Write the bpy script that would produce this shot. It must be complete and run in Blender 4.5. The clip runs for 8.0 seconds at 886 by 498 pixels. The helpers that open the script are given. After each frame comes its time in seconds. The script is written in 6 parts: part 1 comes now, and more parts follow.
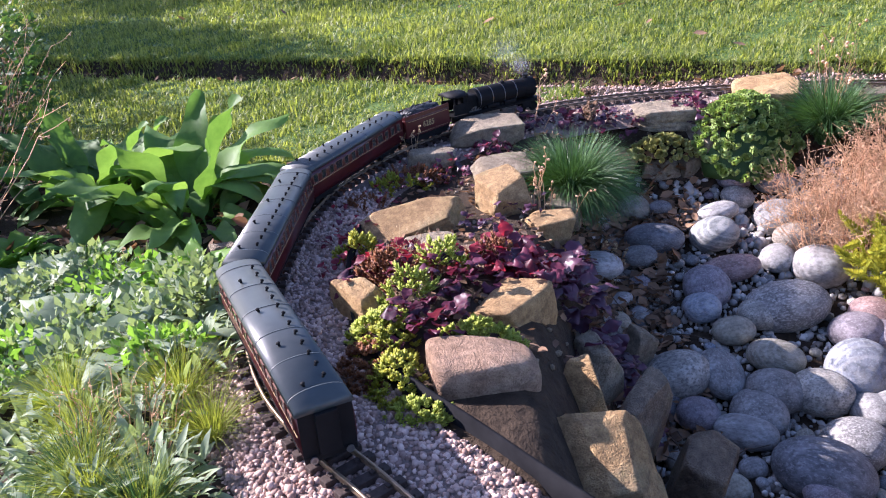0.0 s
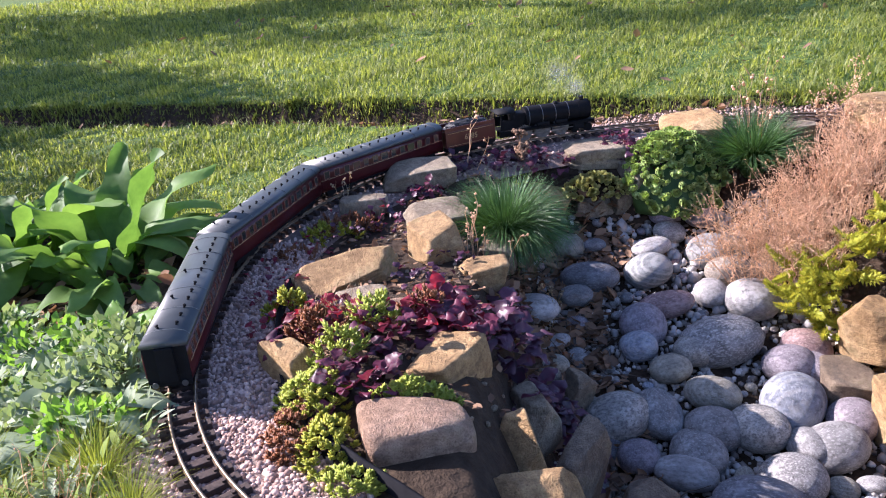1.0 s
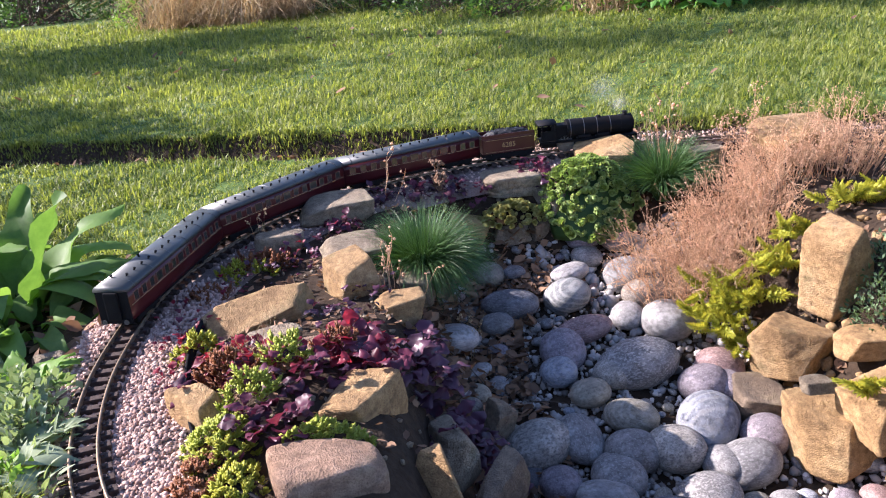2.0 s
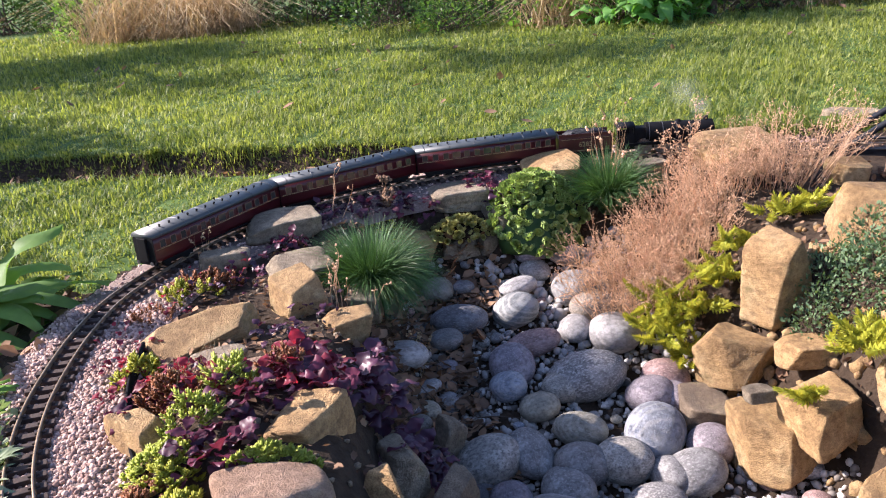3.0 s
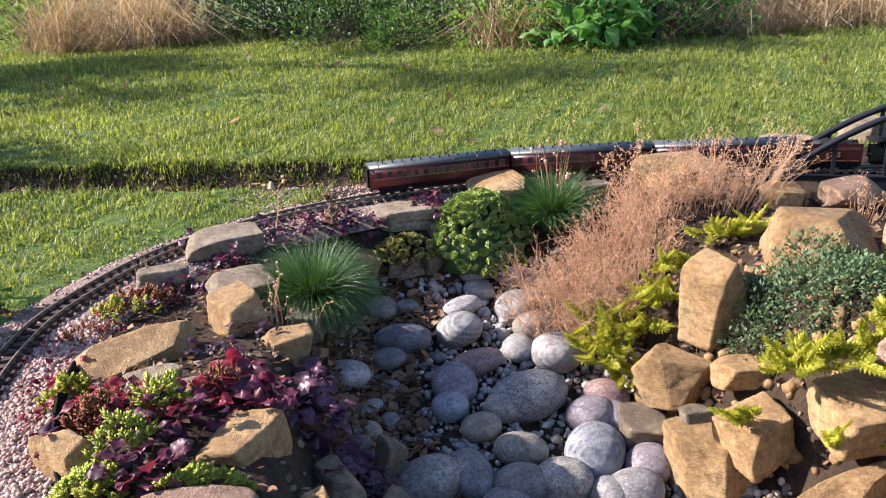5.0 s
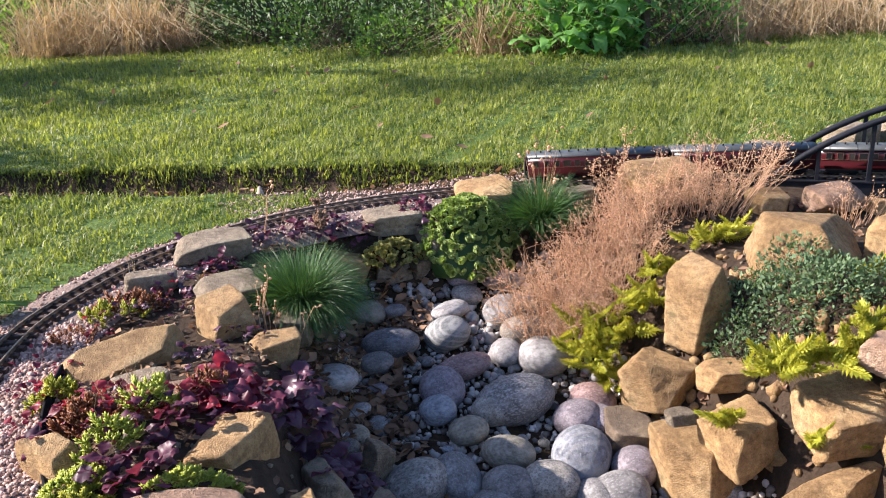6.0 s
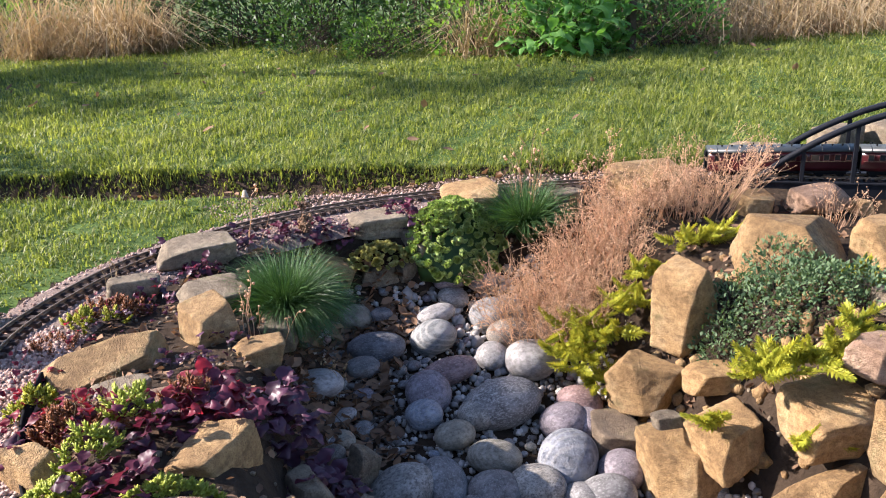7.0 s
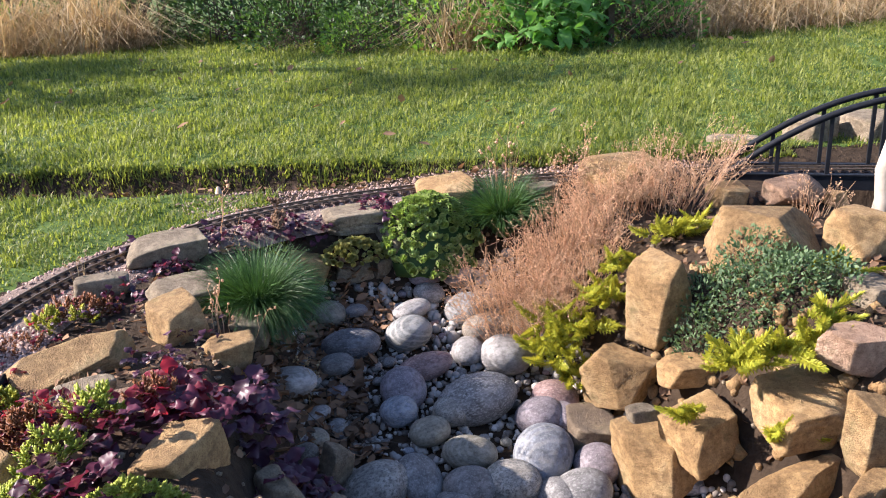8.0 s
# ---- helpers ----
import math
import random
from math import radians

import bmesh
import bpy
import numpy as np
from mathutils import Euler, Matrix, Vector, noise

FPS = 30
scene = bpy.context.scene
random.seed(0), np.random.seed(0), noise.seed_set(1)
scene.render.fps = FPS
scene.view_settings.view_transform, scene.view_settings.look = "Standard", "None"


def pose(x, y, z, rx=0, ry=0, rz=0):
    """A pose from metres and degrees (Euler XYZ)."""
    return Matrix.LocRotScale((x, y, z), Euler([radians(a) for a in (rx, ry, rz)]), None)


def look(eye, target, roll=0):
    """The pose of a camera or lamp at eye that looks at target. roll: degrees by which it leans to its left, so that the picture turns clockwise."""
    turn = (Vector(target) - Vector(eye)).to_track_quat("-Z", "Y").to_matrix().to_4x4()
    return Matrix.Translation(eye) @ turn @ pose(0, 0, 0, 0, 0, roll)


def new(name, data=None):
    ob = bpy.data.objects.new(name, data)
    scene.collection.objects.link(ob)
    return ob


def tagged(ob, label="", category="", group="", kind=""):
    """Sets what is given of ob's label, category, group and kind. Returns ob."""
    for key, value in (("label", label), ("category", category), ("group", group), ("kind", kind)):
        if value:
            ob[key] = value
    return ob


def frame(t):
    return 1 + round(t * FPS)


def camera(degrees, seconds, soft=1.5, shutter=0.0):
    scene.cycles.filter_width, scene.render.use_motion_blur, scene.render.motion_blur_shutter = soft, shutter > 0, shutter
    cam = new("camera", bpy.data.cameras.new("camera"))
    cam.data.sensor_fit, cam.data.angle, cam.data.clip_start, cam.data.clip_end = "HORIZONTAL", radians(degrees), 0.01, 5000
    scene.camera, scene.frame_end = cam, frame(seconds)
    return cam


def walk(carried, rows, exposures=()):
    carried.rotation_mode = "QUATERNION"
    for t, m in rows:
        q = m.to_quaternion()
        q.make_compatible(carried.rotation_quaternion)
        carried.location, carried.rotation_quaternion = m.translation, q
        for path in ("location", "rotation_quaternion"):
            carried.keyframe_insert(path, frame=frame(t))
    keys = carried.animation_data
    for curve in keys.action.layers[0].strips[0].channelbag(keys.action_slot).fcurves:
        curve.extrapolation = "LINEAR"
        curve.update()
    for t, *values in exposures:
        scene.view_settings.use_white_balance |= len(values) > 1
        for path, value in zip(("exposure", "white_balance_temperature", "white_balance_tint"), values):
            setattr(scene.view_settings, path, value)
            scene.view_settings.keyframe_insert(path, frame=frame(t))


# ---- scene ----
cam = camera(57.0, 8.0, soft=1.1)
PATH = [
    (0, (0.008, -0.072, 1.123), (-0.055, 1.753, 0.307), -4.7),
    (0.5, (0.015, -0.051, 1.137), (0.011, 1.788, 0.351), -4.9),
    (1, (0.042, -0.027, 1.153), (0.119, 1.821, 0.394), -5.1),
    (1.5, (0.073, -0.024, 1.159), (0.238, 1.829, 0.425), -5.3),
    (2, (0.092, -0.021, 1.163), (0.335, 1.832, 0.449), -5.3),
    (3.5, (0.109, -0.016, 1.17), (0.516, 1.818, 0.484), -4.3),
    (4, (0.115, -0.016, 1.171), (0.559, 1.813, 0.495), -3.7),
    (4.5, (0.124, -0.014, 1.17), (0.592, 1.812, 0.502), -3.2),
    (6, (0.127, -0.032, 1.17), (0.639, 1.79, 0.522), -2.6),
    (6.5, (0.133, -0.036, 1.173), (0.656, 1.784, 0.528), -2.6),
    (7, (0.139, -0.023, 1.171), (0.678, 1.791, 0.526), -2.6),
    (7.5, (0.157, -0.017, 1.165), (0.716, 1.791, 0.516), -2.6),
    (8, (0.172, -0.013, 1.16), (0.748, 1.787, 0.503), -2.8),
]
walk(cam, [(t, look(eye, target, roll)) for t, eye, target, roll in PATH], [(0.0, 1.70, 5350, 29), (3.5, 1.53, 5700, 23), (8.0, 1.42, 5750, 20)])

# ---- world and sun ----
SUN = Vector((-0.83, 0.36, 0.56)).normalized()
world = bpy.data.worlds.new("sky")
world.use_nodes = True
scene.world = world
sky = world.node_tree.nodes.new("ShaderNodeTexSky")
sky.sky_type, sky.sun_disc = "NISHITA", False
sky.sun_elevation = math.asin(SUN.z)
sky.sun_rotation = math.atan2(SUN.x, SUN.y)
back = world.node_tree.nodes["Background"]
back.inputs["Strength"].default_value = 0.085
world.node_tree.links.new(sky.outputs[0], back.inputs["Color"])
sun_data = bpy.data.lights.new("sun", "SUN")
sun_data.energy, sun_data.angle, sun_data.color = 5.0, radians(0.6), (1.0, 0.87, 0.69)
sun = new("sun", sun_data)
sun.matrix_world = look((0, 0, 12), Vector((0, 0, 12)) - SUN)


# ---- materials ----
def material(name, rough=0.7, spec=0.4, metal=0.0):
    m = bpy.data.materials.new(name)
    m.use_nodes = True
    b = m.node_tree.nodes["Principled BSDF"]
    b.inputs["Roughness"].default_value = rough
    b.inputs["Specular IOR Level"].default_value = spec
    b.inputs["Metallic"].default_value = metal
    return m, m.node_tree.nodes, m.node_tree.links, b


def noise_node(nodes, links, scale, detail=5.0, rough=0.6, coords="Object", stretch=None):
    tc = nodes.new("ShaderNodeTexCoord")
    n = nodes.new("ShaderNodeTexNoise")
    n.inputs["Scale"].default_value, n.inputs["Detail"].default_value, n.inputs["Roughness"].default_value = scale, detail, rough
    src = tc.outputs[coords]
    if stretch:
        mp = nodes.new("ShaderNodeMapping")
        mp.inputs["Scale"].default_value = stretch
        links.new(src, mp.inputs["Vector"])
        src = mp.outputs[0]
    links.new(src, n.inputs["Vector"])
    return n


def ramp(nodes, links, src, *stops):
    r = nodes.new("ShaderNodeValToRGB")
    e = r.color_ramp.elements
    while len(e) < len(stops):
        e.new(0.5)
    for k, (p, c) in zip(e, stops):
        k.position, k.color = p, (*c, 1)
    links.new(src, r.inputs[0])
    return r


def mixed(nodes, links, fac, a, b, mode="MIX"):
    m = nodes.new("ShaderNodeMix")
    m.data_type, m.blend_type = "RGBA", mode
    for sock, v in ((m.inputs[0], fac), (m.inputs[6], a), (m.inputs[7], b)):
        if isinstance(v, (int, float)):
            sock.default_value = v
        elif isinstance(v, tuple):
            sock.default_value = (*v, 1)
        else:
            links.new(v, sock)
    return m.outputs[2]


def bump(nodes, links, bsdf, src, strength, distance):
    bp = nodes.new("ShaderNodeBump")
    bp.inputs["Strength"].default_value, bp.inputs["Distance"].default_value = strength, distance
    links.new(src, bp.inputs["Height"])
    links.new(bp.outputs[0], bsdf.inputs["Normal"])


def stone(name, dark, mid, light, stain, rough=0.8, grain=60.0, bumpy=0.8, moss=(0.16, 0.15, 0.05), mossy=0.35):
    m, n, l, b = material(name, rough, 0.3)
    big = noise_node(n, l, 7.0, 6, 0.62)
    fine = noise_node(n, l, grain, 6, 0.7)
    grit = noise_node(n, l, grain * 5, 3, 0.6)
    spots = noise_node(n, l, 22.0, 4, 0.55, stretch=(1, 1, 2.5))
    base = ramp(n, l, big.outputs[0], (0.30, dark), (0.5, mid), (0.72, light))
    tone = ramp(n, l, fine.outputs[0], (0.3, (0.58, 0.54, 0.50)), (0.7, (1.18, 1.17, 1.12)))
    col = mixed(n, l, 1.0, base.outputs[0], tone.outputs[0], "MULTIPLY")
    pits = ramp(n, l, grit.outputs[0], (0.30, (0.62, 0.58, 0.55)), (0.46, (0.97, 0.97, 0.97)), (0.68, (1.14, 1.12, 1.1)))
    col = mixed(n, l, 1.0, col, pits.outputs[0], "MULTIPLY")
    st = ramp(n, l, spots.outputs[0], (0.52, (0, 0, 0)), (0.70, (1, 1, 1)))
    sm = n.new("ShaderNodeMath")
    sm.operation = "MULTIPLY"
    l.new(st.outputs[0], sm.inputs[0])
    sm.inputs[1].default_value = 0.6
    col = mixed(n, l, sm.outputs[0], col, stain)
    ms = ramp(n, l, noise_node(n, l, 13.0, 7, 0.7).outputs[0], (0.55, (0, 0, 0)), (0.68, (1, 1, 1)))
    mm = n.new("ShaderNodeMath")
    mm.operation = "MULTIPLY"
    l.new(ms.outputs[0], mm.inputs[0])
    mm.inputs[1].default_value = mossy
    col = mixed(n, l, mm.outputs[0], col, moss)
    info = n.new("ShaderNodeObjectInfo")
    hsv = n.new("ShaderNodeHueSaturation")
    vr = n.new("ShaderNodeMapRange")
    vr.inputs[3].default_value, vr.inputs[4].default_value = 0.78, 1.15
    l.new(info.outputs["Random"], vr.inputs[0])
    l.new(vr.outputs[0], hsv.inputs["Value"])
    l.new(col, hsv.inputs["Color"])
    l.new(hsv.outputs[0], b.inputs["Base Color"])
    add = n.new("ShaderNodeMath")
    add.operation = "MULTIPLY_ADD"
    l.new(fine.outputs[0], add.inputs[0])
    add.inputs[1].default_value = 1.0
    l.new(grit.outputs[0], add.inputs[2])
    bump(n, l, b, add.outputs[0], bumpy, 0.009)
    return m


SAND = stone("sandstone", (0.27, 0.165, 0.075), (0.45, 0.30, 0.14), (0.56, 0.42, 0.24), (0.13, 0.08, 0.04), mossy=0.5)
PINK = stone("pink_sandstone", (0.30, 0.19, 0.12), (0.43, 0.29, 0.20), (0.53, 0.40, 0.30), (0.18, 0.12, 0.09))
GREY = stone("weathered_stone", (0.18, 0.145, 0.10), (0.30, 0.25, 0.18), (0.42, 0.36, 0.27), (0.10, 0.085, 0.06), mossy=0.45)
# a darker brown-grey stone, a little smoother than the three above
DARKROCK = stone("dark_stone", (0.12, 0.095, 0.07), (0.22, 0.17, 0.12), (0.33, 0.27, 0.19), (0.09, 0.075, 0.06), 0.65)


def cobble(name, a, b_, fleck, amount, size=24.0, bands=0.0, rough=0.62):
    m, n, l, b = material(name, rough, 0.35)
    big = noise_node(n, l, 3.0, 5, 0.6)
    base = ramp(n, l, big.outputs[0], (0.28, tuple(0.62 * k for k in a)), (0.5, a), (0.72, tuple(1.12 * k for k in b_))).outputs[0]
    mott = ramp(n, l, noise_node(n, l, 11.0, 6, 0.7).outputs[0], (0.34, (0.55, 0.54, 0.52)), (0.55, (1.0, 1.0, 1.0)), (0.75, (1.2, 1.19, 1.17)))
    base = mixed(n, l, 1.0, base, mott.outputs[0], "MULTIPLY")
    fl = ramp(n, l, noise_node(n, l, size, 3, 0.6).outputs[0], (0.56 - 0.1 * amount, (0, 0, 0)), (0.64, (1, 1, 1)))
    f = n.new("ShaderNodeMath")
    f.operation = "MULTIPLY"
    l.new(fl.outputs[0], f.inputs[0])
    f.inputs[1].default_value = 0.25 + 0.6 * amount
    col = mixed(n, l, f.outputs[0], base, fleck)
    if bands:
        w = n.new("ShaderNodeTexWave")
        w.inputs["Scale"].default_value, w.inputs["Distortion"].default_value, w.inputs["Detail"].default_value = 2.2, 6.0, 4.0
        tc = n.new("ShaderNodeTexCoord")
        mp = n.new("ShaderNodeMapping")
        mp.inputs["Rotation"].default_value = (0.4, 0.6, 0.9)
        l.new(tc.outputs["Object"], mp.inputs[0])
        l.new(mp.outputs[0], w.inputs["Vector"])
        wr = ramp(n, l, w.outputs[0], (0.55, (0, 0, 0)), (0.9, (bands, bands, bands)))
        col = mixed(n, l, wr.outputs[0], col, (0.55, 0.53, 0.48))
    info = n.new("ShaderNodeObjectInfo")
    hsv = n.new("ShaderNodeHueSaturation")
    vr = n.new("ShaderNodeMapRange")
    vr.inputs[3].default_value, vr.inputs[4].default_value = 0.68, 1.04
    l.new(info.outputs["Random"], vr.inputs[0])
    l.new(vr.outputs[0], hsv.inputs["Value"])
    l.new(col, hsv.inputs["Color"])
    l.new(hsv.outputs[0], b.inputs["Base Color"])
    bump(n, l, b, noise_node(n, l, 30, 5, 0.65).outputs[0], 0.35, 0.02)
    return m


COBBLES = {
    "grey": cobble("grey_cobble", (0.26, 0.25, 0.24), (0.37, 0.36, 0.34), (0.5, 0.49, 0.47), 0.3),
    "blue": cobble("blue_grey_cobble", (0.29, 0.31, 0.35), (0.40, 0.42, 0.46), (0.6, 0.6, 0.6), 0.2, 16, 0.28),
    "pale": cobble("pale_cobble", (0.44, 0.42, 0.40), (0.58, 0.56, 0.53), (0.30, 0.29, 0.28), 0.4, 14),
    "pink": cobble("pink_cobble", (0.34, 0.22, 0.20), (0.44, 0.31, 0.28), (0.55, 0.44, 0.40), 0.3),
    "mauve": cobble("mauve_cobble", (0.28, 0.24, 0.26), (0.38, 0.34, 0.35), (0.5, 0.46, 0.46), 0.4, 30),
    "olive": cobble("olive_cobble", (0.29, 0.27, 0.21), (0.40, 0.37, 0.29), (0.5, 0.48, 0.42), 0.3, 20, 0.2),
    "cream": cobble("cream_cobble", (0.42, 0.38, 0.29), (0.52, 0.48, 0.38), (0.35, 0.31, 0.24), 0.3),
    "brown": cobble("brown_speckled_cobble", (0.24, 0.20, 0.16), (0.33, 0.28, 0.22), (0.48, 0.43, 0.36), 0.8, 26),
    "speckle": cobble("speckled_cobble", (0.47, 0.44, 0.38), (0.58, 0.55, 0.49), (0.12, 0.115, 0.11), 0.95, 24),
    "dark": cobble("granite_cobble", (0.22, 0.21, 0.20), (0.31, 0.30, 0.29), (0.50, 0.48, 0.45), 0.9, 30),
    "stripe": cobble("banded_cobble", (0.24, 0.25, 0.25), (0.33, 0.34, 0.33), (0.45, 0.45, 0.43), 0.1, 16, 0.4),
    "slate": cobble("slate_cobble", (0.17, 0.17, 0.18), (0.26, 0.26, 0.27), (0.4, 0.4, 0.4), 0.3),
}


def leafy(name, dark, light, rough=0.5, glow=0.45, spread=0.06, island=False, scale=30.0, spec=0.35):
    """A leaf: light passes through it. It varies from piece to piece."""
    m, n, l, b = material(name, rough, spec)
    src = n.new("ShaderNodeNewGeometry").outputs["Random Per Island"] if island else n.new("ShaderNodeObjectInfo").outputs["Random"]
    nz = noise_node(n, l, scale, 4, 0.6)
    ad = n.new("ShaderNodeMath")
    ad.operation = "ADD"
    l.new(src, ad.inputs[0])
    l.new(nz.outputs[0], ad.inputs[1])
    hf = n.new("ShaderNodeMath")
    hf.operation = "MULTIPLY"
    l.new(ad.outputs[0], hf.inputs[0])
    hf.inputs[1].default_value = 0.5
    col = ramp(n, l, hf.outputs[0], (0.2, dark), (0.8, light)).outputs[0]
    l.new(col, b.inputs["Base Color"])
    tr = n.new("ShaderNodeBsdfTranslucent")
    warm = mixed(n, l, 1.0, col, (1.25, 1.3, 0.55) if light[1] > light[0] else (1.5, 0.8, 0.8) if light[0] > 2.5 * light[1] else (1.15, 1.0, 0.75), "MULTIPLY")
    l.new(warm, tr.inputs["Color"])
    mx = n.new("ShaderNodeMixShader")
    mx.inputs[0].default_value = glow
    l.new(b.outputs[0], mx.inputs[1])
    l.new(tr.outputs[0], mx.inputs[2])
    l.new(mx.outputs[0], n["Material Output"].inputs["Surface"])
    return m


BROAD = leafy("broad_leaf", (0.075, 0.15, 0.035), (0.21, 0.34, 0.09), 0.55, 0.45, spec=0.22)
GREYLEAF = leafy("grey_green_leaf", (0.13, 0.19, 0.10), (0.36, 0.42, 0.26), 0.6, 0.35, island=True)
FRESH = leafy("fresh_leaf", (0.09, 0.19, 0.03), (0.24, 0.40, 0.07), 0.5, 0.45, island=True)
YELLOWLEAF = leafy("yellowed_leaf", (0.35, 0.26, 0.05), (0.50, 0.40, 0.08), 0.6, 0.4)
PURPLE = leafy("purple_leaf", (0.025, 0.009, 0.022), (0.17, 0.038, 0.068), 0.45, 0.32, scale=70, spec=0.35)
CRIMSON = leafy("crimson_leaf", (0.06, 0.008, 0.02), (0.32, 0.04, 0.06), 0.45, 0.42, scale=70, spec=0.35)
BRONZE = leafy("dark_purple_leaf", (0.03, 0.014, 0.026), (0.11, 0.04, 0.07), 0.4, 0.2)
LIME = leafy("lime_stonecrop", (0.28, 0.34, 0.04), (0.52, 0.56, 0.09), 0.5, 0.3, island=True)
GOLD = leafy("golden_stonecrop", (0.24, 0.29, 0.025), (0.58, 0.57, 0.06), 0.5, 0.35, island=True)
REDSED = leafy("russet_stonecrop", (0.16, 0.06, 0.03), (0.34, 0.14, 0.05), 0.5, 0.25, island=True)
ROSETTE = leafy("green_houseleek", (0.24, 0.38, 0.08), (0.56, 0.66, 0.24), 0.5, 0.35, island=True)
PALEROSETTE = leafy("pale_houseleek", (0.28, 0.30, 0.07), (0.58, 0.58, 0.22), 0.5, 0.35, island=True)
TUFT = leafy("tuft_blade", (0.02, 0.055, 0.02), (0.115, 0.22, 0.065), 0.45, 0.18, island=True)
LAWN = leafy("lawn_blade", (0.07, 0.115, 0.027), (0.37, 0.39, 0.105), 0.5, 0.5, island=True, scale=1.3)
THYME = leafy("thyme_leaf", (0.06, 0.11, 0.05), (0.17, 0.25, 0.12), 0.6, 0.25, island=True)
STRAW = leafy("dry_stem", (0.42, 0.26, 0.14), (0.90, 0.65, 0.43), 0.8, 0.3, island=True)
DRYGRASS = leafy("dry_grass", (0.32, 0.24, 0.13), (0.66, 0.53, 0.33), 0.8, 0.35, island=True)
LITTER = leafy("dead_leaf", (0.10, 0.06, 0.038), (0.36, 0.22, 0.125), 0.8, 0.2, island=True)
HEDGE = leafy("hedge_leaf", (0.03, 0.07, 0.02), (0.10, 0.18, 0.05), 0.5, 0.35, island=True)
HOGWEED = leafy("bright_leaf", (0.08, 0.20, 0.04), (0.22, 0.44, 0.11), 0.5, 0.45, island=True)


def plain(name, dark, light, rough, scale=40.0, spec=0.4, metal=0.0, bumpy=0.2, dist=0.002, island=False):
    m, n, l, b = material(name, rough, spec, metal)
    nz = noise_node(n, l, scale, 6, 0.65)
    src = nz.outputs[0]
    if island:
        ad = n.new("ShaderNodeMath")
        ad.operation = "MULTIPLY_ADD"
        l.new(n.new("ShaderNodeNewGeometry").outputs["Random Per Island"], ad.inputs[0])
        ad.inputs[1].default_value = 0.7
        ad.inputs[2].default_value = 0.15
        src = ad.outputs[0]
    l.new(ramp(n, l, src, (0.25, dark), (0.75, light)).outputs[0], b.inputs["Base Color"])
    bump(n, l, b, nz.outputs[0], bumpy, dist)
    return m


SOIL = plain("soil", (0.022, 0.015, 0.010), (0.07, 0.048, 0.03), 0.95, 30, 0.2, bumpy=0.9, dist=0.02)
TURF = plain("turf", (0.035, 0.07, 0.014), (0.10, 0.16, 0.03), 0.9, 14, 0.2, bumpy=0.6, dist=0.02)
GRIT = plain("pink_grit", (0.26, 0.165, 0.13), (0.60, 0.44, 0.36), 0.8, 60, 0.3, island=True)
GRITBED = plain("grit_bed", (0.12, 0.085, 0.07), (0.32, 0.24, 0.20), 0.9, 160, 0.3, bumpy=1.0, dist=0.006)
SHINGLE = plain("shingle", (0.16, 0.14, 0.12), (0.62, 0.58, 0.53), 0.7, 60, 0.3, island=True)
RAIL = plain("tarnished_rail", (0.16, 0.11, 0.07), (0.34, 0.25, 0.17), 0.42, 90, 0.5, 0.75)
SLEEPER = plain("dark_sleeper", (0.02, 0.014, 0.012), (0.075, 0.05, 0.04), 0.8, 120, 0.3, bumpy=0.5)
EDGING = plain("black_edging", (0.006, 0.006, 0.007), (0.018, 0.018, 0.02), 0.8, 20, 0.05)
ROOFGREY = plain("coach_roof", (0.04, 0.048, 0.05), (0.065, 0.072, 0.072), 0.4, 25, 0.45, bumpy=0.05)
MAROON = plain("maroon_paint", (0.04, 0.005, 0.007), (0.065, 0.009, 0.012), 0.28, 12, 0.5, bumpy=0.03)
BLACK = plain("black_paint", (0.007, 0.007, 0.008), (0.014, 0.014, 0.015), 0.6, 30, 0.07, bumpy=0.05)
BRIDGEBLACK = plain("bridge_paint", (0.008, 0.009, 0.012), (0.022, 0.024, 0.03), 0.5, 25, 0.15, bumpy=0.2)
CREAM = plain("cream_trim", (0.30, 0.22, 0.11), (0.38, 0.29, 0.15), 0.5, 40)
BUFFER = plain("grey_steel", (0.1, 0.1, 0.1), (0.2, 0.2, 0.2), 0.4, 60, 0.5, 0.6)
TIMBER = plain("bleached_wood", (0.34, 0.29, 0.22), (0.56, 0.5, 0.42), 0.8, 30, bumpy=0.4)
BARK = plain("bark", (0.05, 0.035, 0.022), (0.14, 0.10, 0.07), 0.9, 25, bumpy=0.8, dist=0.01)
COAL = plain("coal", (0.006, 0.006, 0.006), (0.03, 0.03, 0.03), 0.5, 60, bumpy=1.0, dist=0.006)
TERRACOTTA = plain("pale_clay", (0.40, 0.31, 0.21), (0.56, 0.46, 0.34), 0.8, 40)
_m, _n, _l, _b = material("window_glass", 0.08, 0.6)
_b.inputs["Base Color"].default_value = (0.03, 0.03, 0.028, 1)
GLASS = _m
_m, _n, _l, _b = material("lit_blind", 0.6, 0.3)
_b.inputs["Base Color"].default_value = (0.16, 0.08, 0.06, 1)
BLIND = _m
_m, _n, _l, _b = material("steam", 1.0, 0.0)
_t = _n.new("ShaderNodeBsdfTransparent")
_x = _n.new("ShaderNodeMixShader")
_x.inputs[0].default_value = 0.055
_b.inputs["Base Color"].default_value = (0.9, 0.9, 0.9, 1)
_l.new(_t.outputs[0], _x.inputs[1])
_l.new(_b.outputs[0], _x.inputs[2])
_l.new(_x.outputs[0], _n["Material Output"].inputs["Surface"])
STEAM = _m



# ---- plan of the ground ----
def step01(a, b, v):
    u = np.clip((np.asarray(v, float) - a) / (b - a), 0, 1)
    return u * u * (3 - 2 * u)


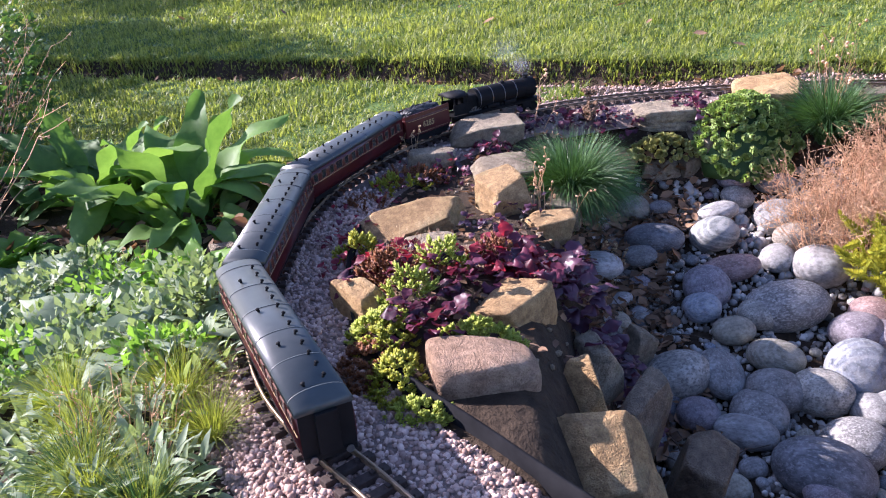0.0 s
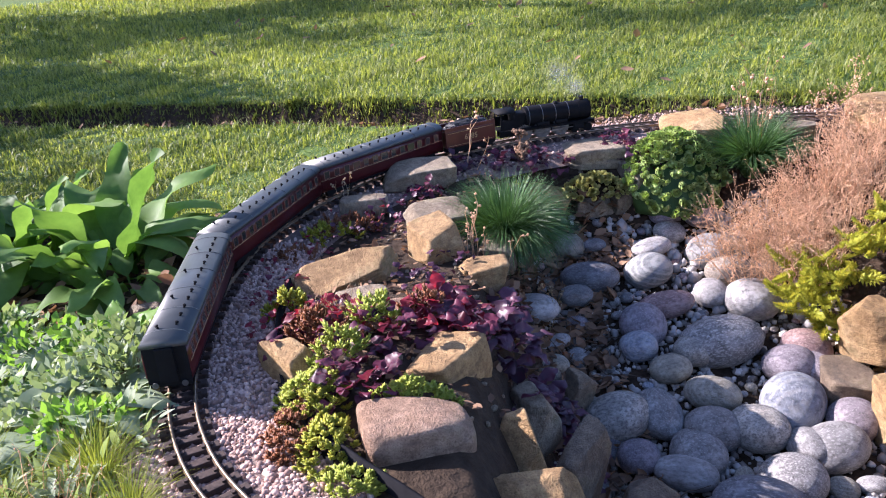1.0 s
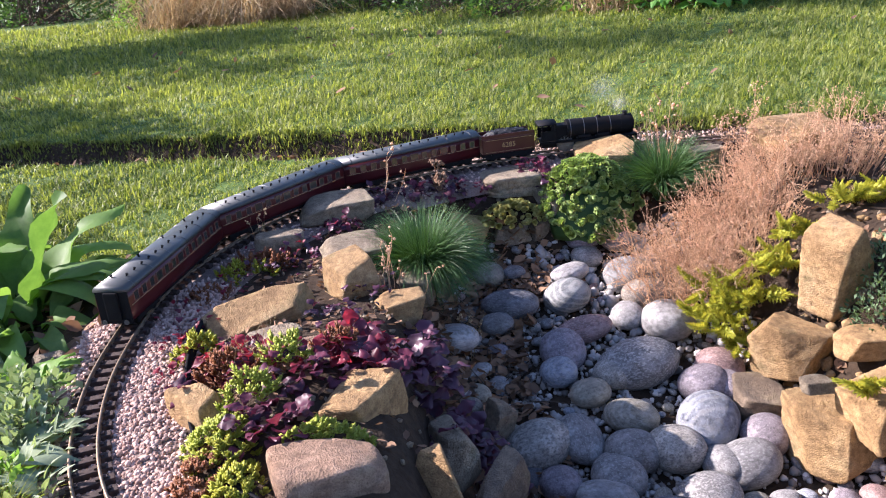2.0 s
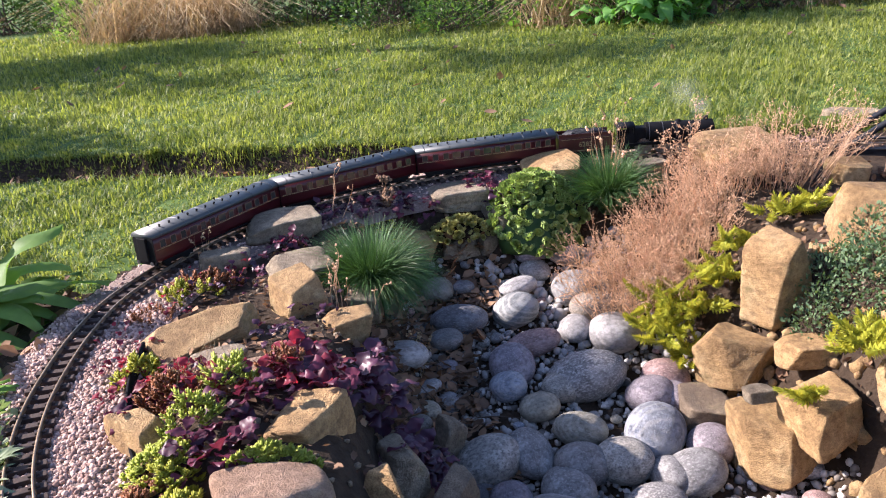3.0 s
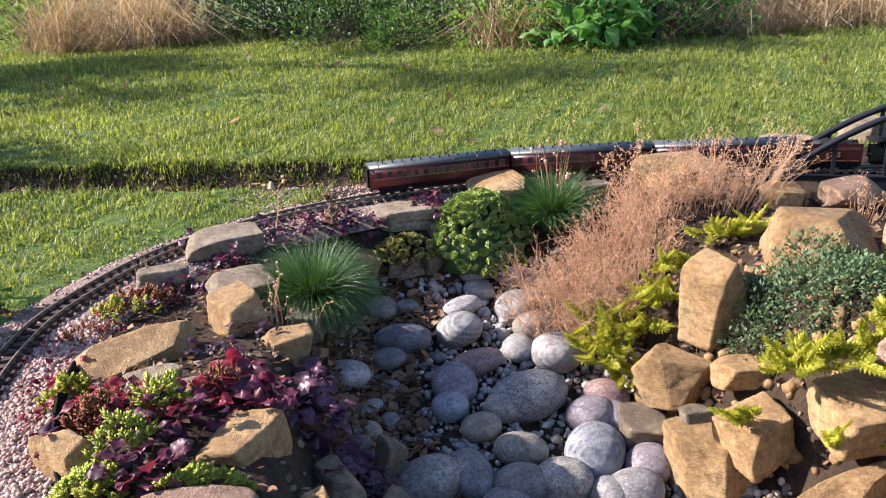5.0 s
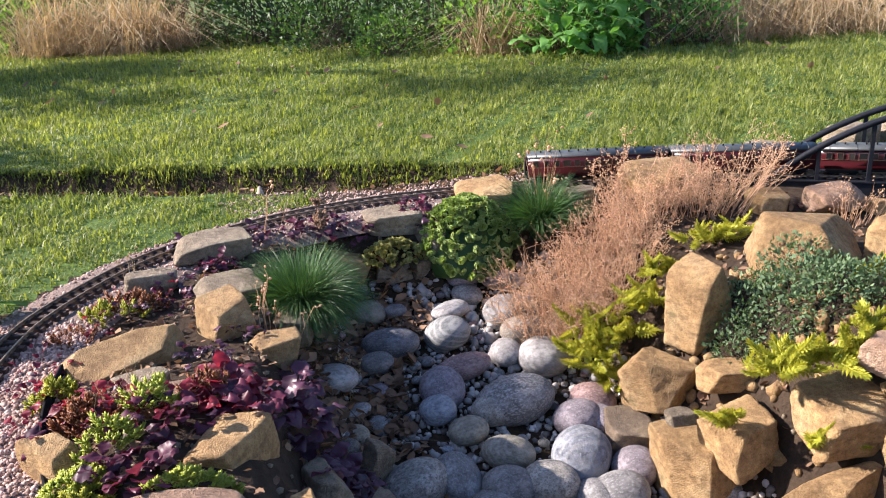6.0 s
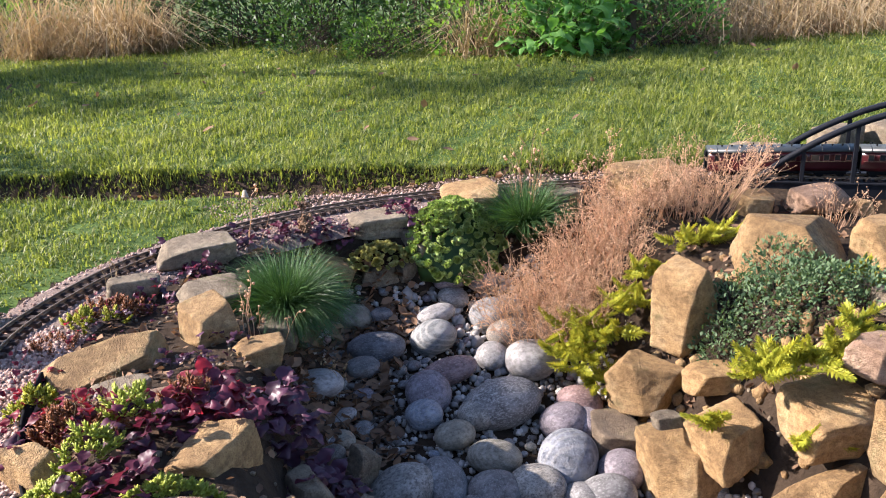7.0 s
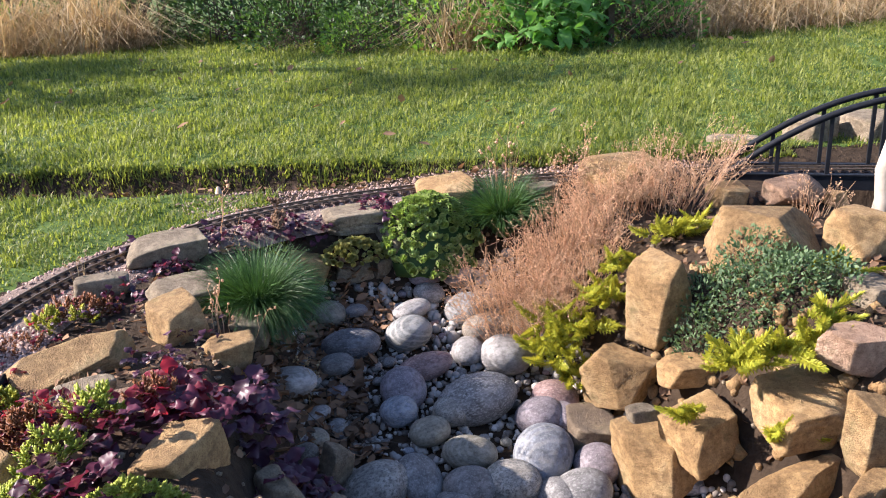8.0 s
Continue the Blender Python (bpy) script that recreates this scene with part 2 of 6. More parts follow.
def wave(x, y, k, seed=0.0):
    """A cheap smooth unevenness between -1 and 1."""
    return (np.sin(x * k + seed) * np.cos(y * k * 0.83 - seed * 1.7) + 0.6 * np.sin(x * k * 1.9 - y * k * 1.3 + seed * 2.3)) / 1.6


def lawn_edge(x):
    """The y of the cut edge behind which the large lawn lies."""
    return np.interp(x, [-6, -2.1, -0.6, 0.35, 1.3, 1.7, 2.3, 3.5, 6.0], [6.0, 4.52, 3.98, 3.60, 3.20, 3.06, 2.86, 2.34, 1.2]) + 0.012 * wave(x, x, 7.0)


def ground(x, y):
    """Height of the ground: lawn, railway bed, planted bed and the dry stream that is sunk into it."""
    x, y = np.asarray(x, float), np.asarray(y, float)
    left = np.interp(y, [0.3, 1.0, 1.6, 2.1, 2.4, 2.7], [0.33, 0.36, 0.42, 0.47, 0.52, 0.62])
    right = np.interp(y, [0.3, 1.0, 1.4, 1.6, 1.85, 2.2, 2.4, 2.9], [1.18, 1.18, 1.16, 1.13, 1.11, 1.10, 1.12, 1.10])
    bed = np.clip(-0.10 + 0.20 * (y - 1.65), -0.12, 0.08)
    rim = 0.335
    up = np.maximum(step01(0, 1, (left - x) / 0.28), step01(0, 1, (x - right) / 0.50))
    up = np.maximum(up, np.maximum(step01(2.45, 2.72, y), step01(0.85, 0.45, y)))
    z = bed + (rim - bed) * up
    edge = lawn_edge(x)
    ditch = step01(edge - 0.34, edge - 0.18, y) * step01(edge + 0.03, edge - 0.03, y) * step01(1.4, 0.4, x)
    z = z - 0.10 * ditch + 0.03 * step01(edge - 0.03, edge + 0.05, y)
    z = z - 0.04 * step01(-0.58, -0.78, x) * step01(2.6, 2.1, y)
    z = z + 0.05 * np.exp(-((x + 0.05) / 0.17) ** 2 - ((y - 1.45) / 0.28) ** 2)
    gully = step01(2.25, 2.45, x) * step01(edge - 0.05, edge - 0.35, y) * step01(3.6, 3.2, x) * step01(1.2, 1.6, y)
    z = z - 0.30 * gully
    return z + 0.006 * wave(x, y, 9.0) + 0.05 * wave(x, y, 0.55, 1.0) * step01(6, 14, y)


# ---- mesh helpers ----
def mesh_of(name, verts, faces, mat, smooth=True):
    me = bpy.data.meshes.new(name)
    verts = np.asarray(verts, np.float32)
    me.vertices.add(len(verts))
    me.vertices.foreach_set("co", verts.ravel())
    if isinstance(faces, np.ndarray):
        k = faces.shape[1]
        flat, sizes = faces.ravel(), np.full(len(faces), k)
    else:
        sizes = np.array([len(f) for f in faces])
        flat = np.array([i for f in faces for i in f])
    me.loops.add(len(flat))
    me.loops.foreach_set("vertex_index", flat.astype(np.int32))
    me.polygons.add(len(sizes))
    me.polygons.foreach_set("loop_start", (np.cumsum(sizes) - sizes).astype(np.int32))
    me.polygons.foreach_set("loop_total", sizes.astype(np.int32))
    if smooth:
        me.polygons.foreach_set("use_smooth", np.ones(len(sizes), bool))
    me.update(calc_edges=True)
    if mat:
        me.materials.append(mat)
    return me


def from_bm(name, bm, mat, smooth=False):
    me = bpy.data.meshes.new(name)
    bm.to_mesh(me)
    bm.free()
    me.materials.append(mat)
    if smooth:
        for p in me.polygons:
            p.use_smooth = True
    return me


def part(name, data, parent, m=None, label=""):
    ob = new(name, data)
    ob.parent = parent
    if m is not None:
        ob.matrix_basis = m
    if label:
        tagged(ob, label)
    return ob


def holder(name, m, label, category, group="", kind=""):
    ob = new(name)
    ob.empty_display_size = 0.05
    ob.matrix_basis = m
    return tagged(ob, label, category, group, kind)


def box_bm(bm, cx, cy, cz, sx, sy, sz, bevel=0.0):
    r = bmesh.ops.create_cube(bm, size=1.0, matrix=Matrix.Translation((cx, cy, cz)) @ Matrix.Diagonal((sx, sy, sz, 1)))
    if bevel:
        edges = list({e for v in r["verts"] for e in v.link_edges})
        bmesh.ops.bevel(bm, geom=edges, offset=bevel, segments=2, affect="EDGES", profile=0.6)


def box_mesh(name, mat, *boxes, bevel=0.0):
    bm = bmesh.new()
    for b in boxes:
        box_bm(bm, *b, bevel=bevel)
    return from_bm(name, bm, mat)


def tube(path, radius, sides=6):
    """Vertices and quads of a round bar along points; radius may taper."""
    path = np.asarray(path, float)
    n = len(path)
    rad = np.broadcast_to(radius, n)
    tan = np.gradient(path, axis=0)
    tan /= np.linalg.norm(tan, axis=1)[:, None] + 1e-9
    ref = np.where(np.abs(tan[:, 2:3]) > 0.9, [[1.0, 0, 0]], [[0, 0, 1.0]])
    u = np.cross(tan, ref)
    u /= np.linalg.norm(u, axis=1)[:, None] + 1e-9
    v = np.cross(tan, u)
    a = np.linspace(0, 2 * np.pi, sides, endpoint=False)
    ring = path[:, None] + rad[:, None, None] * (np.cos(a)[None, :, None] * u[:, None] + np.sin(a)[None, :, None] * v[:, None])
    i = np.arange(n - 1)[:, None] * sides
    j = np.arange(sides)[None]
    q = np.stack([i + j, i + (j + 1) % sides, i + sides + (j + 1) % sides, i + sides + j], -1).reshape(-1, 4)
    return ring.reshape(-1, 3), q


def joined(pieces):
    vs, fs, k = [], [], 0
    for v, f in pieces:
        vs.append(v)
        fs.append(np.asarray(f) + k)
        k += len(v)
    return np.concatenate(vs), np.concatenate(fs)


_ICO = {}


def ico(sub):
    if sub not in _ICO:
        bm = bmesh.new()
        bmesh.ops.create_icosphere(bm, subdivisions=sub, radius=1.0)
        _ICO[sub] = (np.array([v.co[:] for v in bm.verts]), np.array([[v.index for v in f.verts] for f in bm.faces]))
        bm.free()
    return _ICO[sub]


def roughness(p, k, rng, octaves=4):
    """Layered smooth noise from random waves, for stone surfaces."""
    out = np.zeros(len(p))
    amp = 1.0
    for _ in range(octaves):
        for _ in range(5):
            d = rng.normal(size=3)
            d /= np.linalg.norm(d)
            out += amp * np.sin(p @ d * k + rng.uniform(0, 6.28)) / 5
        k *= 2.1
        amp *= 0.5
    return out


# ---- ground, one sheet ----
def build_ground():
    ax = np.concatenate([-np.geomspace(300, 3.2, 26), np.arange(-3.1, 4.6, 0.035), np.geomspace(4.7, 300, 26)])
    ay = np.concatenate([-np.geomspace(300, 0.8, 22), np.arange(-0.7, 5.2, 0.035), np.geomspace(5.3, 300, 34)])
    X, Y = np.meshgrid(ax, ay)
    Z = ground(X, Y)
    nx, ny = len(ax), len(ay)
    i = (np.arange(ny - 1)[:, None] * nx + np.arange(nx - 1)[None]).ravel()
    f = np.stack([i, i + 1, i + nx + 1, i + nx], -1)
    me = mesh_of("ground", np.stack([X, Y, Z], -1).reshape(-1, 3), f, SOIL)
    me.materials.append(TURF)
    cx, cy = X[:-1, :-1].ravel(), Y[:-1, :-1].ravel()
    me.polygons.foreach_set("material_index", is_lawn(cx, cy).astype(np.int32))
    return tagged(new("ground", me), "brown garden soil and turf under lawn and rockery", "ground", kind="structure")


def is_lawn(x, y):
    edge = lawn_edge(x)
    far = y > edge + 0.03
    dist, _ = off_track(x, y)
    near = (y < edge - 0.30 - 0.1 * step01(-1.0, 0.5, x)) & (y > 2.25 - 0.25 * (x + 0.5)) & (dist > 0.17) & (x < 0.5) & outside_track(x, y)
    return far | near | (y < -0.45) | (x > 3.4) | (x < -2.6)


# ---- line of the railway ----
LINE = np.array([(0.40, 0.05), (0.22, 0.30), (0.08, 0.52), (-0.05, 0.70), (-0.15, 0.83), (-0.24, 0.94), (-0.33, 1.08), (-0.395, 1.25), (-0.43, 1.45),
                 (-0.435, 1.66), (-0.405, 1.93), (-0.335, 2.16), (-0.15, 2.46), (0.07, 2.65), (0.33, 2.79), (0.6, 2.86), (0.88, 2.88), (1.15, 2.86),
                 (1.45, 2.80), (1.95, 2.64), (2.3, 2.49), (2.7, 2.25), (3.2, 1.93), (4.0, 1.42), (5.2, 0.65), (6.6, -0.25)])


def smooth_line(c, n=24):
    out = []
    for i in range(1, len(c) - 2):
        p0, p1, p2, p3 = c[i - 1:i + 3]
        for u in np.linspace(0, 1, n, endpoint=False):
            out.append(0.5 * (2 * p1 + (p2 - p0) * u + (2 * p0 - 5 * p1 + 4 * p2 - p3) * u * u + (3 * p1 - p0 - 3 * p2 + p3) * u ** 3))
    return np.array(out)


TRACK = smooth_line(LINE)
ARC = np.concatenate([[0], np.cumsum(np.linalg.norm(np.diff(TRACK, axis=0), axis=1))])
RAILTOP = 0.375


def on_track(s):
    return np.stack([np.interp(s, ARC, TRACK[:, 0]), np.interp(s, ARC, TRACK[:, 1])], -1)


def off_track(x, y):
    """Distance from the line, and the arc length of the nearest point on it."""
    p = np.stack([np.ravel(x), np.ravel(y)], -1)
    best, where = np.full(len(p), 1e9), np.zeros(len(p))
    for k in range(0, len(TRACK), 3):
        d = np.hypot(p[:, 0] - TRACK[k, 0], p[:, 1] - TRACK[k, 1])
        m = d < best
        best[m], where[m] = d[m], ARC[k]
    return best.reshape(np.shape(x)), where.reshape(np.shape(x))


def outside_track(x, y):
    """True on the outer side of the curve."""
    _, s = off_track(x, y)
    p, q = on_track(np.ravel(s)), on_track(np.ravel(s) + 0.02)
    d = q - p
    side = d[:, 0] * (np.ravel(y) - p[:, 1]) - d[:, 1] * (np.ravel(x) - p[:, 0])
    return (side > 0).reshape(np.shape(x))


build_ground()


def offset_line(s, o):
    p, a, b = on_track(s), on_track(s - 0.01), on_track(s + 0.01)
    d = b - a
    d /= np.linalg.norm(d, axis=1)[:, None]
    return p + np.stack([-d[:, 1], d[:, 0]], -1) * np.reshape(o, (-1, 1))


def build_track():
    top = holder("railway_track", pose(0, 0, 0), "curved model railway track with tarnished rails on dark sleepers", "track", kind="structure")
    s = np.arange(0.02, ARC[-1] - 0.05, 0.02)
    for side in (-0.0235, 0.0235):
        c = offset_line(s, side)
        prof = np.array([(-0.0022, 0), (0.0022, 0), (0.0022, -0.0025), (0.0009, -0.0035), (0.0009, -0.0068), (0.0035, -0.008), (-0.0035, -0.008), (-0.0009, -0.0068), (-0.0009, -0.0035), (-0.0022, -0.0025)])
        n2 = offset_line(s, side + 0.01) - c
        n2 /= np.linalg.norm(n2, axis=1)[:, None]
        v = np.concatenate([np.concatenate([c[:, None] + n2[:, None] * prof[None, :, :1], np.broadcast_to(RAILTOP + prof[:, 1], (len(c), 10))[..., None]], -1)]).reshape(-1, 3)
        i = np.arange(len(c) - 1)[:, None] * 10
        j = np.arange(10)[None]
        part("rail", mesh_of("rail", v, np.stack([i + j, i + (j + 1) % 10, i + 10 + (j + 1) % 10, i + 10 + j], -1).reshape(-1, 4), RAIL, False), top)
    bm = bmesh.new()
    box_bm(bm, 0, 0, -0.006, 0.018, 0.088, 0.012, 0.0015)
    for y in (-0.030, -0.017, 0.017, 0.030):
        box_bm(bm, 0, y, 0.0016, 0.009, 0.006, 0.0035)
    me = from_bm("sleeper", bm, SLEEPER)
    rng = np.random.default_rng(5)
    for k in np.arange(0.06, ARC[-1] - 0.3, 0.038):
        p, q = on_track(k), on_track(k + 0.01)
        part("sleeper", me, top, pose(p[0], p[1], RAILTOP - 0.0085, rng.normal(0, 1), 0, math.degrees(math.atan2(q[1] - p[1], q[0] - p[0])) + rng.normal(0, 1.5)))


build_track()


def build_ballast():
    s = np.arange(0.02, 6.2, 0.03)
    s = s[s < 4.05]
    offs = np.array([-0.21, -0.17, -0.10, -0.05, 0.0, 0.05, 0.10, 0.135, 0.16])
    hs = np.array([-0.06, -0.030, -0.020, -0.0225, -0.0225, -0.0225, -0.020, -0.032, -0.065]) + RAILTOP
    v = np.concatenate([np.concatenate([offset_line(s, o), np.full((len(s), 1), h)], 1)[:, None] for o, h in zip(offs, hs)], 1)
    n = len(offs)
    i = np.arange(len(s) - 1)[:, None] * n
    j = np.arange(n - 1)[None]
    f = np.stack([i + j, i + n + j, i + n + j + 1, i + j + 1], -1).reshape(-1, 4)[:, ::-1]
    tagged(new("ballast_bed", mesh_of("ballast_bed", v.reshape(-1, 3), f.copy(), GRITBED)), "bed of pinkish grit under the model railway", "ballast", kind="structure")
    rng = np.random.default_rng(8)
    sv, sf = ico(1)
    pieces = []
    N = 15000
    ss = rng.uniform(0.05, 4.0, N) ** 1.0
    near = rng.random(N) < 0.75
    ss[near] = rng.uniform(0.25, 2.0, near.sum())
    oo = rng.uniform(-0.185, 0.148, N)
    c = offset_line(ss, oo)
    z = RAILTOP - 0.0225 + np.interp(oo, offs, hs - hs[4]) + rng.uniform(-0.002, 0.003, N)
    size = rng.uniform(0.0028, 0.0065, N)
    sc = size[:, None] * rng.uniform(0.65, 1.3, (N, 3))
    jit = 1 + rng.uniform(-0.25, 0.25, (N, len(sv)))
    ang = rng.uniform(0, 6.28, N)
    P = sv[None] * sc[:, None] * jit[..., None]
    X = P[..., 0] * np.cos(ang)[:, None] - P[..., 1] * np.sin(ang)[:, None] + c[:, :1]
    Y = P[..., 0] * np.sin(ang)[:, None] + P[..., 1] * np.cos(ang)[:, None] + c[:, 1:]
    Z = P[..., 2] + z[:, None]
    V = np.stack([X, Y, Z], -1).reshape(-1, 3)
    Fc = (sf[None] + (np.arange(N) * len(sv))[:, None, None]).reshape(-1, 3)
    tagged(new("ballast_grit", mesh_of("ballast_grit", V, Fc, GRIT, False)), "loose pinkish grit chippings round the sleepers", "gravel", kind="stuff")


build_ballast()


def build_edging():
    s = np.arange(0.05, 1.72, 0.03)
    o = np.interp(s, [0, 0.6, 1.0, 1.72], [-0.212, -0.20, -0.185, -0.165])
    a = np.array([offset_line(np.array([k]), w)[0] for k, w in zip(s, o)])
    b = np.array([offset_line(np.array([k]), w - 0.006)[0] for k, w in zip(s, o)])
    hi = 0.372 + 0.006 * np.sin(s * 9)
    V = np.stack([np.c_[a, hi], np.c_[b, hi], np.c_[b, np.full(len(s), 0.20)], np.c_[a, np.full(len(s), 0.20)]], 1).reshape(-1, 3)
    i = np.arange(len(s) - 1)[:, None] * 4
    j = np.arange(4)[None]
    f = np.stack([i + j, i + (j + 1) % 4, i + 4 + (j + 1) % 4, i + 4 + j], -1).reshape(-1, 4)
    tagged(new("bed_edging", mesh_of("bed_edging", V, f, EDGING, False)), "black plastic edging between grit and rockery", "edging", kind="structure")


build_edging()


# ---- rocks and cobbles ----
_seed = [100]
ROCK_LABEL = {"sandstone": "rough golden-brown sandstone rock in the rockery", "pink_sandstone": "rounded pinkish-brown sandstone rock in the rockery",
              "weathered_stone": "weathered grey-brown rock with lichen in the rockery", "dark_stone": "dark brown rock at the stream's edge"}


def rock_shape(w, d, h, seed, boxy=0.5, cuts=()):
    """A quarried stone: a ball cut by planes, with worn arrises, bedding steps and broken faces."""
    rng = np.random.default_rng(seed)
    v, f = ico(6 if w > 0.2 else 5)
    normals = [(1, 0, 0), (-1, 0, 0), (0, 1, 0), (0, -1, 0), (0, 0, 1), (0, 0, -1)]
    normals = [np.array(n, float) + rng.normal(0, 0.13, 3) for n in normals] + [rng.normal(size=3) for _ in range(5)]
    dist = [1.0] * 6 + list(rng.uniform(1.12, 1.35, 5))
    for n, k in cuts:
        normals.append(np.array(n, float))
        dist.append(k)
    inv = np.zeros(len(v))
    power = 7 + 46 * boxy * boxy
    for n, k in zip(normals, dist):
        n = n / np.linalg.norm(n)
        inv += (np.maximum(v @ n, 0) / k) ** power
    p = v * (inv ** (-1 / power))[:, None]
    chips = np.abs(roughness(p, 3.4, rng, 4))
    p = p + v * (0.035 * roughness(p, 2.2, rng, 3) - 0.05 * np.maximum(chips - 0.25, 0) + 0.014 * roughness(p, 13.0, rng, 4))[:, None]
    bed = p[:, 2] * rng.uniform(7, 12) + 0.8 * roughness(p, 1.6, rng, 2)
    p = p + 0.006 * boxy * (np.tanh(6 * np.sin(bed)))[:, None] * v * np.array([1, 1, 0.1])
    low, high = p.min(0), p.max(0)
    return (p - (low + high) / 2) / (high - low) * np.array([w, d, h]), f


def rock(name, x, y, z, w, d, h, turn, mat, tilt=(0, 0), boxy=0.5, cuts=(), bedded=True):
    """A rock about its middle; its foot is bedded down to the ground unless it lies on another."""
    _seed[0] += 1
    p, f = rock_shape(w, d, h, _seed[0], boxy, cuts)
    deep = z - (float(ground(x, y)) - 0.015)
    if bedded and h > 0.05 and deep > h / 2:
        p[:, 2] = np.where(p[:, 2] < 0, p[:, 2] * deep / (h / 2), p[:, 2])
    ob = new(name, mesh_of("rock", p, f, mat))
    ob.matrix_basis = pose(x, y, z, tilt[0], tilt[1], turn)
    return tagged(ob, ROCK_LABEL[mat.name], "rock", "rocks of the rockery")


rock("rock", -0.123, 1.800, 0.364, 0.277, 0.130, 0.062, 14, SAND, (24, -10), 1)
rock("rock", -0.212, 1.382, 0.335, 0.089, 0.130, 0.153, 30, SAND, (7, -8), 0.7, [((-0.75, -0.2, 0.5), 0.95)])
rock("rock", 0.094, 1.354, 0.307, 0.140, 0.156, 0.176, -20, SAND, (9.8, 6), 0.7, [((0.8, -0.3, 0.45), 0.9)])
rock("rock", 0.018, 1.130, 0.347, 0.188, 0.130, 0.111, 10, PINK, (6, 0), 0.25, [((0.5, 0.2, 0.8), 1)])
rock("rock", 0.212, 1.219, 0.226, 0.082, 0.098, 0.147, 20, SAND, (4.2, -4), 1, [((-0.55, -0.40, 0.73), 0.62), ((0.85, -0.3, 0.4), 0.72), ((0, 0.1, 1), 0.95)])
rock("rock", 0.198, 1.000, 0.225, 0.215, 0.150, 0.150, 10, SAND, (4, 0), 1, [((-0.66, -0.36, 0.66), 0.50), ((0.02, -0.42, 0.91), 0.62), ((0.8, -0.3, 0.5), 0.75)])
rock("rock", 0.135, 1.292, 0.171, 0.070, 0.130, 0.133, -30, DARKROCK, (7, -10), 0.8, [((-0.7, -0.2, 0.6), 0.8)])
rock("rock", 0.260, 1.383, 0.189, 0.092, 0.143, 0.104, 20, GREY, (0, 8), 0.6, [((0.7, -0.2, 0.65), 0.8)])
rock("rock", 0.337, 1.303, 0.091, 0.082, 0.143, 0.187, -35, DARKROCK, (7, 12), 0.8, [((0.7, -0.2, 0.65), 0.85)])
rock("rock", 0.443, 1.214, 0.043, 0.114, 0.156, 0.120, -30, DARKROCK, (11.2, 16), 0.8)
rock("rock", 0.100, 1.934, 0.361, 0.126, 0.156, 0.126, 25, SAND, (5.6, -6), 0.9)
rock("rock", 0.126, 2.145, 0.356, 0.183, 0.143, 0.062, 10, GREY, (8, 0), 0.7)
rock("rock", 0.086, 2.506, 0.387, 0.242, 0.154, 0.063, 8, GREY, (6.4, 0), 0.5, [((-0.6, 0, 0.8), 1)])
rock("rock", -0.087, 2.280, 0.371, 0.150, 0.083, 0.060, 10, GREY, (0, 0), 0.4)
rock("rock", 0.214, 1.800, 0.325, 0.119, 0.104, 0.101, 20, SAND, (3.5, 10), 0.6)
rock("rock", 0.276, 2.030, 0.282, 0.100, 0.104, 0.084, -20, GREY, (0, 0), 0.5)
rock("rock", 0.532, 2.612, 0.203, 0.147, 0.130, 0.114, -20, SAND, (0, 14), 0.5)
rock("rock", 0.704, 2.718, 0.328, 0.199, 0.195, 0.082, 5, GREY, (0, 0), 1)
rock("rock", 1.077, 2.758, 0.378, 0.215, 0.195, 0.069, -10, SAND, (7, -6), 0.9, [((-0.6, -0.3, 0.7), 0.9)])
rock("rock", 0.679, 2.601, 0.174, 0.133, 0.117, 0.085, 0, GREY, (0, 0), 0.7)
rock("rock", 0.768, 2.576, 0.181, 0.071, 0.065, 0.090, 30, GREY, (0, 0), 0.5)
rock("rock", 0.848, 2.612, 0.227, 0.123, 0.130, 0.182, 15, GREY, (0, 0), 0.4)
rock("rock", 0.424, 1.725, 0.004, 0.075, 0.070, 0.114, 30, GREY, (0, 20), 0.7)
rock("rock", 0.244, 1.432, 0.173, 0.111, 0.130, 0.076, 0, GREY, (0, 12), 0.6, [((0.6, -0.2, 0.75), 0.8)])
rock("rock", 1.401, 1.814, 0.248, 0.190, 0.156, 0.262, 16, SAND, (2.8, 4), 1, [((0.8, -0.15, 0.58), 0.66), ((-0.55, -0.1, 0.8), 1.05)])
rock("rock", 1.246, 1.757, 0.044, 0.201, 0.182, 0.186, 25, SAND, (0, 6), 1, [((-0.6, -0.55, 0.2), 0.95)])
rock("rock", 1.368, 1.620, 0.119, 0.187, 0.099, 0.077, -10, SAND, (4.8, 0), 0.6, (), False)
rock("rock", 1.196, 1.489, -0.031, 0.206, 0.208, 0.178, 8, SAND, (0, 0), 0.9, [((-0.7, -0.5, 0.3), 0.9)])
rock("rock", 1.280, 1.435, 0.058, 0.200, 0.165, 0.098, 12, SAND, (5, -4), 1, (), False)
rock("rock", 1.424, 1.288, 0.186, 0.200, 0.195, 0.088, -8, SAND, (2.8, 0), 0.8, [((0.75, -0.3, -0.3), 0.85)])
rock("rock", 1.300, 1.160, 0.059, 0.467, 0.070, 0.100, 6, SAND, (0, -3), 0.9, [((-0.7, -0.2, 0.65), 0.72), ((0.5, -0.7, 0.3), 0.9)])
rock("rock", 1.364, 1.020, 0.145, 0.163, 0.050, 0.051, 20, SAND, (0, 0), 0.8)
rock("rock", 1.734, 1.814, 0.387, 0.356, 0.260, 0.164, -14, SAND, (9.8, 4), 1, [((0.82, -0.25, 0.5), 0.62), ((-0.8, -0.4, 0.4), 0.85)])
